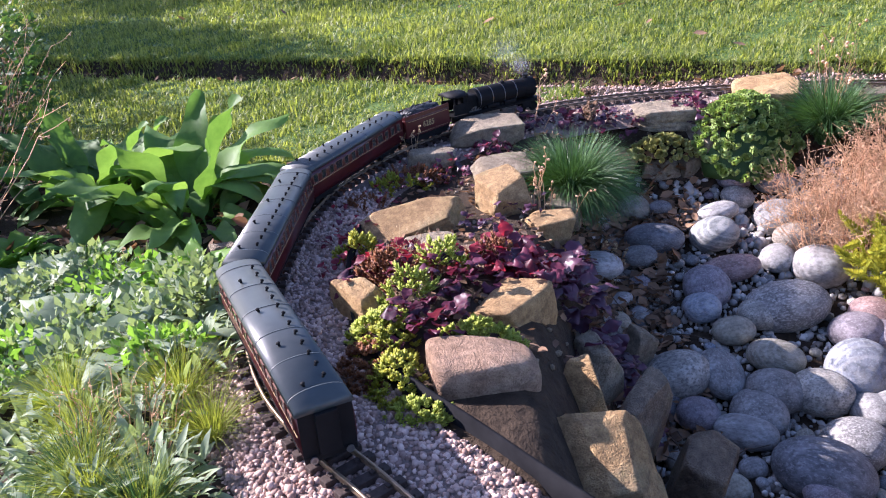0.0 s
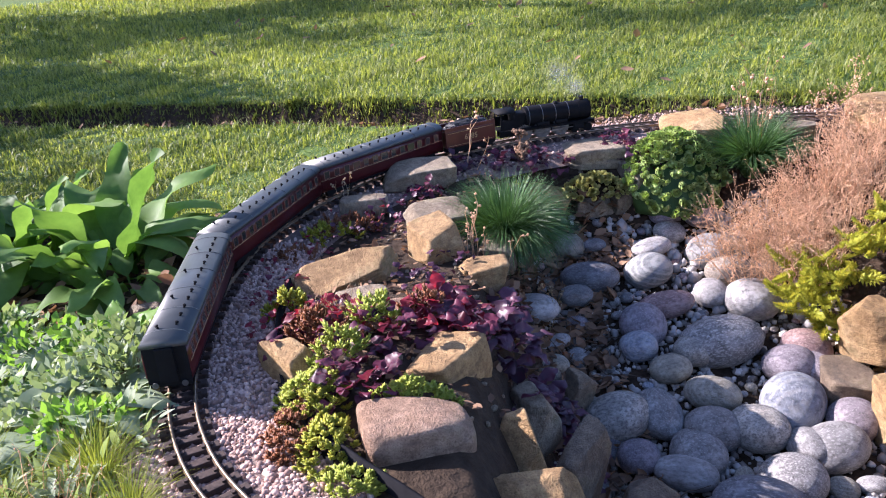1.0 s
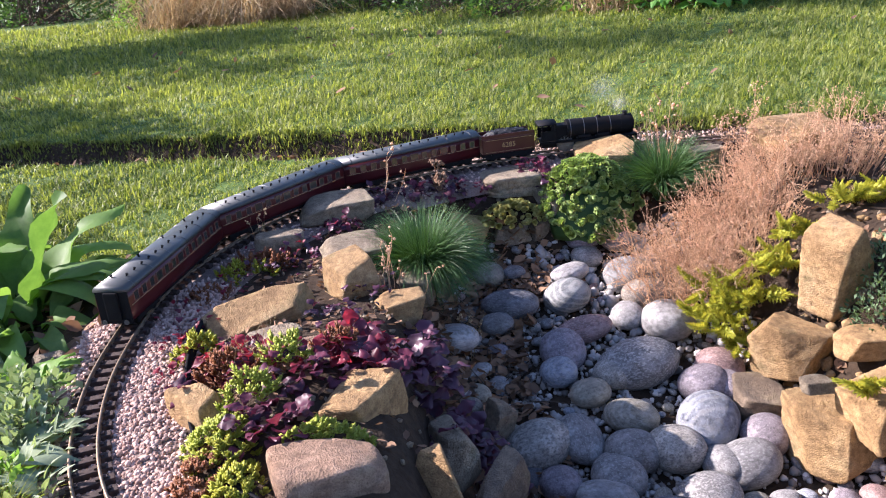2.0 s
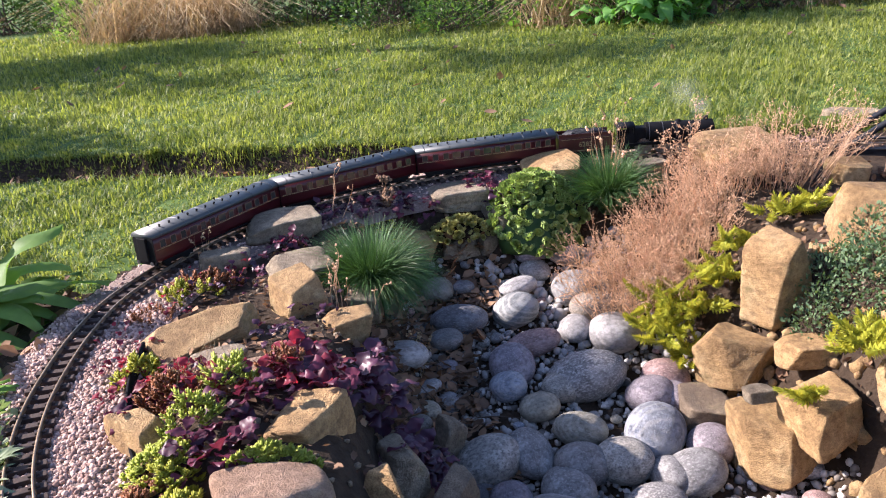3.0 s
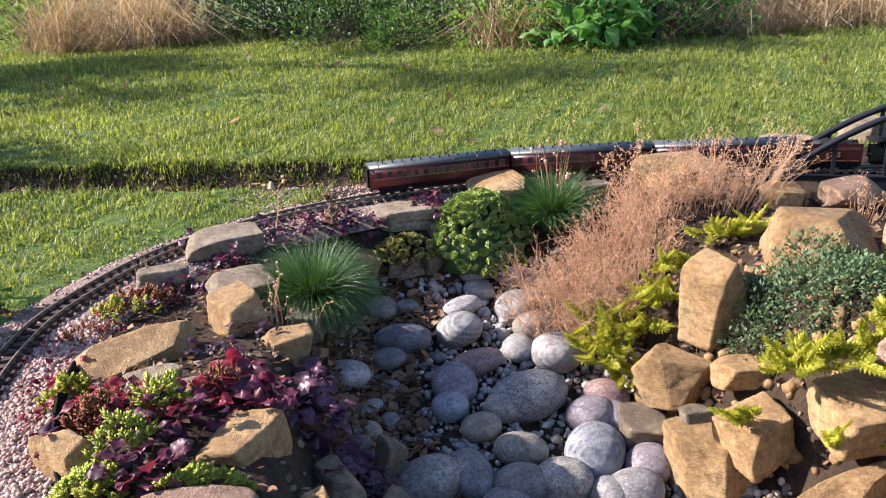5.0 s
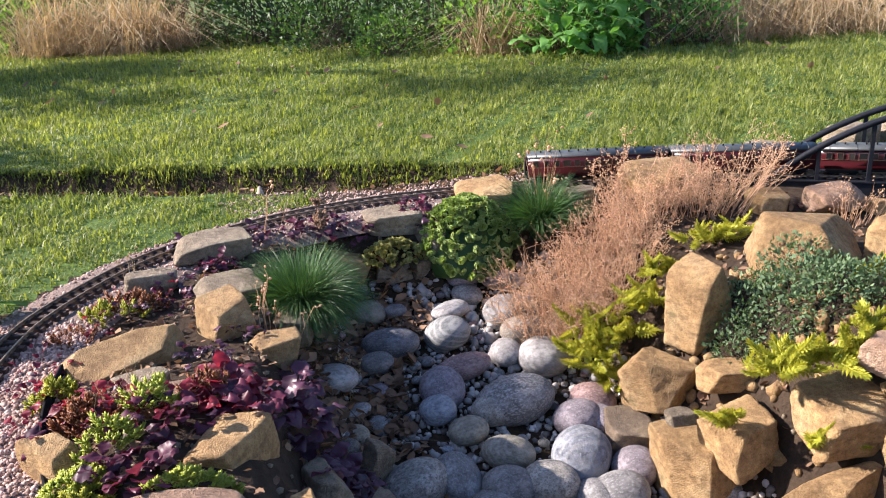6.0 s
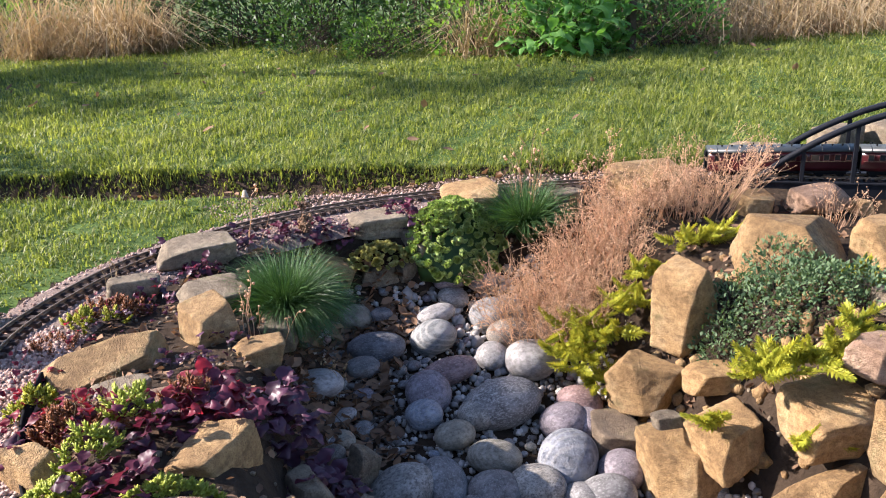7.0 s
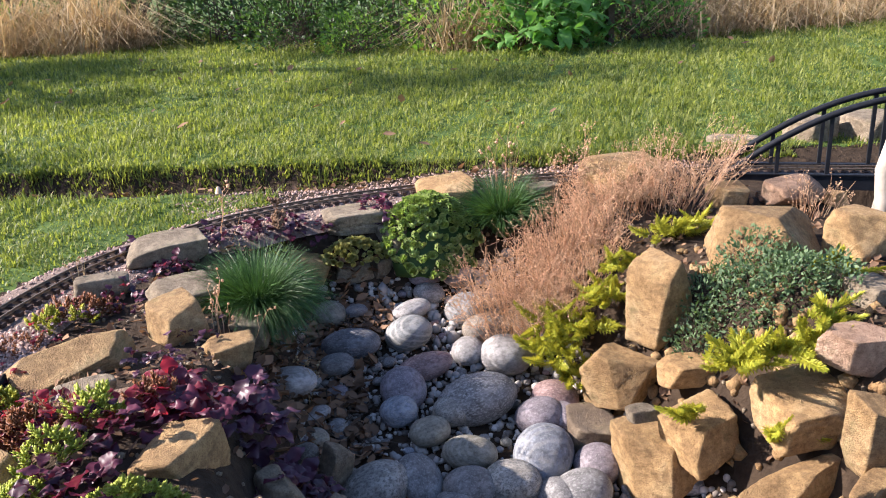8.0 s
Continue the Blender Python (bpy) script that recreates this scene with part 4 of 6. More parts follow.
def litter(name, n, keep, xs, ys, mat, label, size=(0.012, 0.035), seed=1, lift=0.006):
    """Dry fallen leaves, curled, joined."""
    rng = np.random.default_rng(seed)
    x, y = rng.uniform(*xs, n * 5), rng.uniform(*ys, n * 5)
    k = np.flatnonzero(keep(x, y))[:n]
    lv = np.array([(-1, 0, 0), (-0.4, 0.55, 0.25), (0.3, 0.5, 0.3), (1, 0, 0.35), (0.3, -0.5, 0.3), (-0.4, -0.55, 0.25), (-0.3, 0, 0), (0.3, 0, 0.08)])
    lf = np.array([(0, 6, 1), (1, 6, 7), (1, 7, 2), (2, 7, 3), (3, 7, 4), (4, 7, 6), (4, 6, 5), (5, 6, 0)])
    m = []
    for i in k:
        s = rng.uniform(*size)
        M = np.array(pose(0, 0, 0, rng.normal(0, 25), rng.normal(0, 25), rng.uniform(0, 360)).to_3x3())
        m.append(((lv * s * np.array([1, 1, rng.uniform(0.3, 1.5)])) @ M.T + (x[i], y[i], float(ground(x[i], y[i])) + lift + rng.uniform(0, 0.012)), lf))
    v, f = joined(m)
    return tagged(new(name, mesh_of(name, v, f, mat)), label, "leaves", kind="stuff")


def brush_shoot(name, mat, length, r, seed):
    """A bottlebrush shoot along +x, turning up at its tip, set all round with short needles."""
    rng = np.random.default_rng(seed)
    n = int(length * 1100)
    u = (np.arange(n) + 0.5) / n
    px, pz = length * u, 0.25 * length * u ** 2.2
    a = np.arange(n) * 2.4
    lv = np.array([(0, 0, 0), (0.5, 0.16, 0.06), (1, 0, 0.12), (0.5, -0.16, 0.06)])
    fwd = np.array([1.0, 0, 0.35])
    V, F = [], []
    for k in range(n):
        out = np.array([0, math.cos(a[k]), math.sin(a[k])])
        d = out * (1 - 0.6 * u[k] ** 4) + fwd * (0.45 + 0.9 * u[k] ** 3)
        d /= np.linalg.norm(d)
        side = np.cross(d, (0.3, 0.2, 0.9))
        side /= np.linalg.norm(side)
        s = r * rng.uniform(0.8, 1.15) * (1.1 - 0.35 * u[k])
        V.append(np.array([px[k], 0, pz[k]]) + s * (lv[:, :1] * d + lv[:, 1:2] * side + lv[:, 2:] * fwd))
        F.append(np.array([[0, 1, 2, 3]]) + 4 * k)
    sv, sf = tube(np.stack([np.linspace(0, length, 5), np.zeros(5), 0.25 * length * np.linspace(0, 1, 5) ** 2.2], -1), 0.0018, 4)
    return mesh_of(name, np.concatenate(V + [sv]), np.concatenate(F + [sf + 4 * n]), mat, False)


def spray(name, x, y, z, rx, ry, n, shoots, face, label, seed):
    """Brush-like shoots that sprawl over the stones, mostly towards one side."""
    rng = np.random.default_rng(seed)
    top = holder(name, pose(x, y, z), label, "plant", "yellow stonecrops of the bank")
    for _ in range(int(n * 1.5)):
        r, a = math.sqrt(rng.random()), rng.uniform(0, 6.28)
        s = rng.uniform(0.7, 1.15)
        m = pose(r * rx * math.cos(a), r * ry * math.sin(a), rng.uniform(-0.005, 0.03) * (1.4 - r), 0, 0, face + rng.normal(0, 55)) @ pose(0, 0, 0, rng.uniform(-40, 40), -rng.uniform(-12, 48), 0) @ Matrix.Diagonal((s, s, s, 1))
        part("shoot", shoots[rng.integers(len(shoots))], top, m)
    return top


# ---- the rockery's plants ----
def plants():
    big = [leaf_mesh("leaf", BROAD, 0.38, 0.095, b, 0.40, 0.20, k, 14, 1.25, 0.16) for k, b in enumerate((0.3, 0.9, 1.5, 2.3, 1.1, 1.9))]
    sprout("broad_leaved_plant", -0.80, 2.12, big, 40, (25, 88), (0.65, 1.1), 0.10, "large green plant with long arching strap leaves", seed=3)
    sprout("broad_leaved_plant", -1.10, 2.30, big, 34, (18, 70), (0.6, 1.0), 0.10, "large green plant with long arching strap leaves", seed=4)
    sprout("broad_leaved_plant", -0.70, 1.98, big + [leaf_mesh("leaf", YELLOWLEAF, 0.34, 0.06, 1.5, 0.3, 0.1, 9, 10)], 18, (5, 45), (0.5, 0.8), 0.06, "green plant with arching and yellowing strap leaves", seed=5)
    sprout("broad_leaved_plant", -1.45, 2.45, big, 24, (10, 60), (0.5, 0.8), 0.12, "green plant with arching strap leaves in shade", seed=6)
    # purple-leaved plants among the rocks
    pur = [leaf_mesh("leaf", PURPLE, 0.075, 0.052, b, 0.30, 0.09, 20 + k, 10, 1.1, 0.22) for k, b in enumerate((0.6, 1.1, 1.7))]
    cri = [leaf_mesh("leaf", CRIMSON, 0.07, 0.05, b, 0.30, 0.09, 30 + k, 10, 1.1, 0.22) for k, b in enumerate((0.6, 1.1, 1.7))]
    brz = [leaf_mesh("leaf", BRONZE, 0.08, 0.055, b, 0.30, 0.09, 40 + k, 10, 1.1, 0.22) for k, b in enumerate((0.6, 1.1, 1.7))]
    lab = "purple-leaved heuchera with crinkled leaves among the rocks"
    g = "purple plants of the rockery"
    for i, (x, y, n, s, ms) in enumerate((
            (-0.16, 1.53, 16, 0.85, cri + cri + pur), (-0.21, 1.43, 13, 0.8, pur), (-0.11, 1.51, 12, 0.8, cri), (-0.04, 1.41, 13, 0.75, pur), (0.01, 1.44, 9, 0.7, pur + cri), (0.09, 1.50, 30, 1.0, cri + cri + pur), (0.05, 1.42, 8, 0.7, pur), (0.14, 1.45, 18, 0.85, pur + cri), (-0.075, 1.24, 20, 0.95, pur),
            (-0.29, 1.70, 11, 0.5, cri), (-0.27, 1.79, 10, 0.5, cri), (-0.32, 1.86, 8, 0.5, cri + pur), (0.10, 2.38, 16, 0.65, pur), (0.02, 2.26, 12, 0.6, brz), (-0.02, 2.10, 8, 0.45, pur), (-0.14, 2.06, 7, 0.4, brz), (-0.23, 1.60, 10, 0.6, cri), (-0.27, 1.52, 9, 0.55, pur + cri), (0.04, 1.70, 9, 0.5, brz), (0.10, 1.74, 9, 0.5, brz), (-0.22, 2.02, 8, 0.4, cri), (-0.06, 2.20, 8, 0.45, cri + brz), (-0.18, 2.18, 7, 0.4, cri), (0.16, 1.86, 8, 0.5, brz), (-0.10, 1.36, 9, 0.6, pur),
            (0.02, 2.58, 14, 0.7, brz), (0.22, 2.62, 18, 0.75, brz), (0.36, 2.66, 20, 0.8, pur + brz), (0.48, 2.68, 20, 0.8, pur + brz), (0.58, 2.66, 12, 0.7, pur), (0.80, 2.72, 16, 0.75, pur), (0.84, 2.66, 12, 0.75, brz))):
        sprout("heuchera", x, y, ms, int(n * 2.0), (0, 80), (0.42 * s, 0.8 * s), 0.05, lab, group=g, seed=60 + i, lift=(0, 0.05))
    for i, (x, y, n) in enumerate(((0.21, 1.67, 22), (0.21, 1.55, 30), (0.27, 1.52, 34), (0.31, 1.46, 28), (0.22, 1.43, 22), (0.31, 1.58, 28), (0.36, 1.52, 22), (0.17, 1.52, 20))):
        sprout("heuchera", x, y, brz, int(n * 1.7), (0, 70), (0.4, 0.8), 0.07, "dark purple heuchera hanging over the stream bank", group=g, seed=90 + i)
    # stonecrops
    y1, y2 = "lime-yellow stonecrop cushion between rocks", "russet and yellow stonecrop beside the grit path"
    stonecrop("stonecrop", -0.165, 1.26, 0.065, 0.05, 105, LIME, y1, 1, (0.007, 0.011), 0.038, long=0.9)
    stonecrop("stonecrop", 0.015, 1.20, 0.08, 0.035, 120, LIME, y1, 2, (0.007, 0.011), 0.049, long=0.9)
    stonecrop("stonecrop", -0.13, 1.10, 0.05, 0.08, 105, GOLD, y1, 3, (0.007, 0.011), 0.038, long=0.9)
    stonecrop("stonecrop", -0.19, 1.15, 0.05, 0.09, 120, REDSED, y2, 4, (0.007, 0.011), 0.030, long=0.9)
    stonecrop("stonecrop", -0.09, 1.01, 0.055, 0.04, 75, LIME, y1, 5, (0.007, 0.011), 0.030, long=0.9)
    stonecrop("stonecrop", -0.16, 1.22, 0.06, 0.06, 75, GOLD, y2, 6, (0.007, 0.011), 0.030, long=0.9)
    stonecrop("stonecrop", -0.14, 2.16, 0.10, 0.06, 60, REDSED, "russet stonecrop beside the railway", 7, (0.008, 0.014))
    stonecrop("stonecrop", -0.18, 2.10, 0.08, 0.05, 36, GOLD, "yellow stonecrop beside the railway", 8, (0.008, 0.014))
    stonecrop("stonecrop", -0.27, 1.98, 0.07, 0.06, 40, REDSED, "russet stonecrop beside the railway", 9)
    stonecrop("stonecrop", -0.12, 1.45, 0.10, 0.05, 60, REDSED, "russet stonecrop among purple leaves", 10)
    stonecrop("stonecrop", 0.42, 2.62, 0.05, 0.04, 24, GOLD, "yellow stonecrop among purple leaves", 11)
    pale = [rosette_mesh("rosette", PALEROSETTE, 0.017, 28, k, 0.9) for k in range(3)]
    green = [rosette_mesh("rosette", ROSETTE, 0.023, 26, 5 + k, 1.0) for k in range(3)]
    clump("houseleek_cushion", 0.68, 2.57, 95, 0.12, 0.065, 0.11, pale, "cushion of pale green-yellow houseleek rosettes on a rock", (0.8, 1.2), 1)
    clump("houseleek_clump", 0.96, 2.57, 190, 0.17, 0.12, 0.19, green, "mound of green houseleek rosettes over the bank", (0.7, 1.3), 2, slope=0.10)
    clump("houseleek_clump", 0.92, 2.66, 30, 0.10, 0.05, 0.06, green, "green houseleek rosettes beside the railway", (0.6, 1.0), 3)
    clump("purple_houseleek", 0.90, 2.60, 3, 0.02, 0.02, 0.13, [rosette_mesh("rosette", PURPLE, 0.05, 34, 9, 0.4)], "dark purple houseleek rosette among green ones", (0.9, 1.2), 4)
    # tufts
    tuft("grass_tuft", 0.315, 2.16, 0.16, 0.21, 8500, TUFT, "dense dome of fine dark green grass-like thrift", 1, 0.0022, 1.15, 0.03)
    tuft("grass_tuft", 1.24, 2.60, 0.12, 0.23, 3400, TUFT, "tall dark green tuft of thrift beside the railway", 2, 0.003, 0.8)
    # dry shrub
    lab = "dry reddish-tan thicket of thin branching stems"
    for i, (x, y, rx, ry, h, n) in enumerate(((1.10, 2.20, 0.18, 0.16, 0.31, 130), (1.20, 2.12, 0.17, 0.13, 0.23, 120), (1.24, 2.29, 0.18, 0.16, 0.27, 130), (1.38, 2.33, 0.18, 0.16, 0.23, 130), (1.36, 2.18, 0.17, 0.12, 0.18, 100), (1.54, 2.34, 0.20, 0.16, 0.20, 120), (1.70, 2.32, 0.18, 0.14, 0.17, 90))):
        twiggy("dry_shrub", x, y, rx, ry, h, int(n * 0.72), lab, STRAW, 1 + i, (-0.1, -0.1), 2, 0.0010, 9, 0.0021, 1.0, (0.18, 0.45))
    twiggy("dry_shrub", 1.80, 2.30, 0.18, 0.14, 0.30, 46, lab, STRAW, 13, (0.75, 0.1), 3, 0.0011, 7, 0.0025, 0.5)
    twiggy("dry_shrub", 1.62, 2.46, 0.30, 0.12, 0.22, 60, lab, STRAW, 14, (0.1, 0.2), 3, 0.0009, 6, 0.0023, 0.6)
    twiggy("dry_shrub", 1.50, 2.52, 0.05, 0.04, 0.33, 9, lab, STRAW, 15, (0.1, 0), 4, 0.0009, 9, 0.0028, 0.5)
    twiggy("dry_flower_stalks", 1.26, 2.66, 0.07, 0.06, 0.36, 16, "thin pale dry flower stalks above a tuft", STRAW, 5, (0, 0), 2, 0.0009, 1, 0.006)
    twiggy("dry_flower_stalks", 0.22, 1.90, 0.10, 0.06, 0.17, 7, "bare pale forked dry stalks", STRAW, 6, (0.2, -0.2), 2, 0.0012, 2, 0.004)
    twiggy("dry_flower_stalks", 0.40, 2.02, 0.03, 0.03, 0.22, 3, "single slender dry flower spike", DRYGRASS, 7, (0.1, 0), 4, 0.0012, 3, 0.004)
    twiggy("dry_flower_stalks", 0.27, 2.60, 0.04, 0.03, 0.24, 3, "bare pale forked dry stalks", STRAW, 8, (0.5, 0), 1, 0.0014, 2, 0.006)
    twiggy("dry_flower_stalks", -0.13, 2.30, 0.05, 0.04, 0.14, 4, "thin grey dry flower spikes beside the railway", DRYGRASS, 9, (0, 0), 5, 0.0009, 1, 0.003)
    twiggy("dry_flower_stalks", -0.10, 1.50, 0.12, 0.08, 0.11, 22, "thin straw-coloured dry stalks among purple leaves", DRYGRASS, 10, (0, 0), 1, 0.0007, 2, 0.002)
    twiggy("dry_flower_stalks", 0.44, 2.66, 0.02, 0.02, 0.20, 3, "reddish upright dry flower spike", LITTER, 11, (0.15, 0), 12, 0.002, 5, 0.007)
    twiggy("dry_flower_stalks", 2.10, 2.02, 0.14, 0.10, 0.16, 30, "thin dry stalks over a rock", STRAW, 12, (0, -0.3), 2, 0.0009, 2, 0.003)
    for i, (x, y) in enumerate(((-0.18, 1.48), (-0.05, 1.46), (0.06, 1.50), (-0.24, 1.62), (-0.12, 1.36))):
        stonecrop("stonecrop", x, y, 0.05, 0.04, 34, (REDSED, LIME, REDSED, GOLD, LIME)[i], "mixed russet and lime stonecrop among purple leaves", 70 + i, (0.009, 0.014), 0.055)
    # yellow stonecrop and thyme of the right bank
    lab = "bright yellow-green spiky stonecrop spilling over rocks"
    shoots = [brush_shoot("shoot", GOLD, 0.05 + 0.014 * k, 0.019, k) for k in range(4)]
    for i, (x, y, z, rx, ry, n, face) in enumerate(((1.20, 1.99, 0.13, 0.11, 0.09, 30, 240), (1.12, 1.95, 0.08, 0.07, 0.08, 20, 220), (1.32, 2.00, 0.20, 0.08, 0.05, 16, 250), (1.17, 1.85, 0.03, 0.05, 0.04, 8, 230), (1.40, 2.04, 0.27, 0.08, 0.03, 8, 250), (1.60, 2.06, 0.34, 0.13, 0.04, 16, 260),
            (1.36, 1.37, 0.27, 0.09, 0.05, 22, 250), (1.46, 1.36, 0.29, 0.09, 0.05, 22, 270), (1.30, 1.42, 0.25, 0.04, 0.04, 9, 230), (1.55, 1.38, 0.33, 0.05, 0.03, 9, 300), (1.24, 1.42, 0.12, 0.04, 0.02, 6, 200), (1.33, 1.26, 0.14, 0.02, 0.01, 4, 260), (1.74, 1.58, 0.36, 0.05, 0.04, 7, 300))):
        spray("yellow_stonecrop", x, y, z, rx, ry, n, shoots, face, lab, 20 + i)
    for i, (x, y, r, n) in enumerate(((1.52, 1.62, 0.13, 1100), (1.60, 1.56, 0.13, 1200), (1.46, 1.72, 0.11, 700), (1.68, 1.48, 0.09, 500), (1.40, 1.66, 0.07, 300), (1.62, 1.72, 0.12, 600))):
        cushion("thyme", x, y, r, r * 0.8, 0.11, n, THYME, "grey-green creeping thyme over the rocks", 40 + i, (0.009, 0.018))


def cushion(name, x, y, rx, ry, h, n, mat, label, seed, size, category="plant", stems=True, z=None, shell=0.5, wide=0.5):
    """A rounded plant of many small leaves set on thin stems, uneven in outline."""
    rng = np.random.default_rng(seed)
    lv = np.array([(0, 0, 0), (0.5, 0.5 * wide, 0.1), (1, 0, 0), (0.5, -0.5 * wide, 0.1)])
    lf = np.array([(0, 1, 2, 3)])
    lob = rng.normal(size=(9, 3))
    lob[:, 2] = np.abs(lob[:, 2])
    lob /= np.linalg.norm(lob, axis=1)[:, None]
    d = rng.normal(size=(n, 3))
    d[:, 2] = np.abs(d[:, 2])
    d /= np.linalg.norm(d, axis=1)[:, None]
    swell = 0.72 + 0.42 * np.max(np.clip((d @ lob.T - 0.6) / 0.4, 0, 1), axis=1)
    r = (shell + (1 - shell) * np.sqrt(rng.random(n))) * swell
    c = d * r[:, None] * np.array([rx, ry, h])
    gx, gy = x + c[:, 0], y + c[:, 1]
    base = ground(gx, gy) if z is None else np.full(n, z)
    c = np.stack([gx, gy, base + c[:, 2]], -1)
    ax = d + rng.normal(0, 0.7, (n, 3))
    ax /= np.linalg.norm(ax, axis=1)[:, None]
    sd = np.cross(ax, rng.normal(size=(n, 3)))
    sd /= np.linalg.norm(sd, axis=1)[:, None]
    up = np.cross(ax, sd)
    s = rng.uniform(*size, n)[:, None, None]
    V = c[:, None] + s * (lv[None, :, :1] * ax[:, None] + lv[None, :, 1:2] * sd[:, None] + lv[None, :, 2:] * up[:, None])
    F = np.array([[0, 1, 2, 3]]) + (np.arange(n) * 4)[:, None]
    top = holder(name, pose(0, 0, 0), label, category)
    tagged(part("foliage", mesh_of("foliage", V.reshape(-1, 3), F, mat, False), top), kind="stuff")
    if stems:
        st = []
        for k in rng.integers(0, n, min(60, n // 6)):
            b = np.array([x + rng.normal(0, rx * 0.25), y + rng.normal(0, ry * 0.25), 0])
            b[2] = float(ground(b[0], b[1])) if z is None else z
            st.append(tube([b, (b + c[k]) / 2 + rng.normal(0, 0.02 * h, 3), c[k]], np.linspace(0.006, 0.002, 3) * max(h, 0.15), 4))
        v, f = joined(st)
        part("branch_frame", mesh_of("branch_frame", v, f, BARK, False), top)
    return top


plants()


def border():
    """The mixed border on the outer side of the curve."""
    rng = np.random.default_rng(77)
    grey = [leaf_mesh("leaf", GREYLEAF, 0.12, 0.045, b, 0.3, 0.1, k, 7) for k, b in enumerate((0.5, 1.0, 1.5))]
    fresh = [leaf_mesh("leaf", FRESH, 0.13, 0.06, b, 0.3, 0.12, 5 + k, 7) for k, b in enumerate((0.5, 1.0, 1.5))]
    silver = [leaf_mesh("leaf", GREYLEAF, 0.045, 0.012, b, 0.3, 0.0, 9 + k, 4) for k, b in enumerate((0.3, 0.8))]
    spots = [(-0.62, 1.62), (-0.72, 1.72), (-0.85, 1.66), (-0.98, 1.80), (-0.60, 1.48), (-0.74, 1.52), (-0.88, 1.48), (-1.02, 1.56), (-0.64, 1.34), (-0.78, 1.36), (-0.92, 1.34), (-0.60, 1.22), (-0.72, 1.22), (-0.86, 1.20), (-1.12, 1.70), (-1.2, 1.9), (-1.06, 1.42)]
    for i, (x, y) in enumerate(spots):
        ms = grey if i % 3 else fresh
        sprout("border_plant", x, y, ms, 34, (10, 75), (0.4, 0.9), 0.065, "low leafy grey-green border plant" if i % 3 else "low leafy fresh green border plant", group="border plants", seed=200 + i)
    wide = [leaf_mesh("leaf", GREYLEAF, 0.20, 0.10, b, 0.25, 0.08, 50 + k, 8, 1.2) for k, b in enumerate((0.9, 1.4))]
    for i, (x, y) in enumerate(((-0.78, 1.40), (-0.70, 1.54), (-0.95, 1.44), (-0.62, 1.30), (-0.86, 1.58), (-1.05, 1.62), (-0.74, 1.26))):
        sprout("broad_border_plant", x, y, wide, 11, (15, 60), (0.6, 1.0), 0.05, "border plant with wide soft grey-green leaves", group="border plants", seed=240 + i)
    for i, (x, y) in enumerate(((-0.56, 1.12), (-0.64, 1.06), (-0.54, 1.00), (-0.60, 0.92), (-0.50, 0.90), (-0.70, 0.98), (-0.76, 1.08), (-0.50, 1.22), (-0.52, 1.34), (-0.45, 0.84), (-0.56, 0.80), (-0.66, 0.84))):
        sprout("silver_plant", x, y, silver, 90, (0, 85), (0.7, 1.2), 0.075, "low silvery grey-green plant with narrow leaves", group="border plants", seed=260 + i, lift=(0, 0.05))
    for i, (x, y, r) in enumerate(((-0.62, 1.55, 0.14), (-0.80, 1.62, 0.16), (-0.95, 1.70, 0.16), (-0.66, 1.36, 0.13), (-0.84, 1.40, 0.15), (-0.58, 1.24, 0.11), (-0.74, 1.24, 0.13), (-1.05, 1.52, 0.16), (-0.56, 1.44, 0.09), (-0.92, 1.28, 0.14))):
        cushion("border_cushion", x, y, r, r * 0.9, 0.085, 420, FRESH if i % 4 == 1 else GREYLEAF, "low bushy green border plant with small leaves", 360 + i, (0.012, 0.032), wide=0.6)
    fuzz = leafy("feathery_leaf", (0.16, 0.20, 0.03), (0.36, 0.38, 0.07), 0.6, 0.4, island=True)
    for i, (x, y, h) in enumerate(((-0.50, 1.10, 0.13), (-0.71, 1.12, 0.15), (-0.42, 0.99, 0.11), (-0.56, 0.86, 0.12), (-0.46, 0.80, 0.10), (-0.62, 0.98, 0.12))):
        tuft("feathery_plant", x, y, 0.08, h, 420, fuzz, "feathery yellow-green plant at the path's edge", 280 + i, 0.0014, 0.7)
    g = [(rng.uniform(-0.72, -0.40), rng.uniform(0.6, 0.98)) for _ in range(5)]
    for i, (x, y) in enumerate(g):
        tuft("border_grass", x, y, 0.08, 0.10, 500, TUFT, "fine green grass clump at the path's edge", 300 + i, 0.0016, 0.8)
    twiggy("dry_border_stalks", -0.55, 0.98, 0.12, 0.14, 0.14, 40, "russet dry stalks among border plants", STRAW, 31, (0, 0), 2, 0.0009, 1, 0.002)
    for i, (x, y, r) in enumerate(((-1.9, 3.0, 0.35), (-2.3, 3.6, 0.45), (-1.75, 2.5, 0.3), (-1.6, 2.0, 0.25), (-2.1, 2.6, 0.4))):
        cushion("shaded_shrub", x, y, r, r, 0.45 if y < 2.9 else 0.8, 1500, HEDGE, "dark straggling shrub in the shade beside the lawn", 320 + i, (0.02, 0.05))
        twiggy("dry_border_stalks", x + 0.1, y - 0.1, 0.3, 0.25, 0.5, 40, "thin dry stalks in the shaded border", STRAW, 340 + i, (0, 0), 2, 0.0018, 2, 0.004)
    litter("fallen_leaves", 260, lambda x, y: ground(x, y) > 0.25, (-1.3, -0.5), (1.7, 2.4), LITTER, "brown fallen leaves under the large plant", seed=5)
    st = rock("edge_stone", -0.58, 1.74, 0.345, 0.08, 0.06, 0.05, 20, GREY)
    tagged(st, "small grey stone at the border's edge")


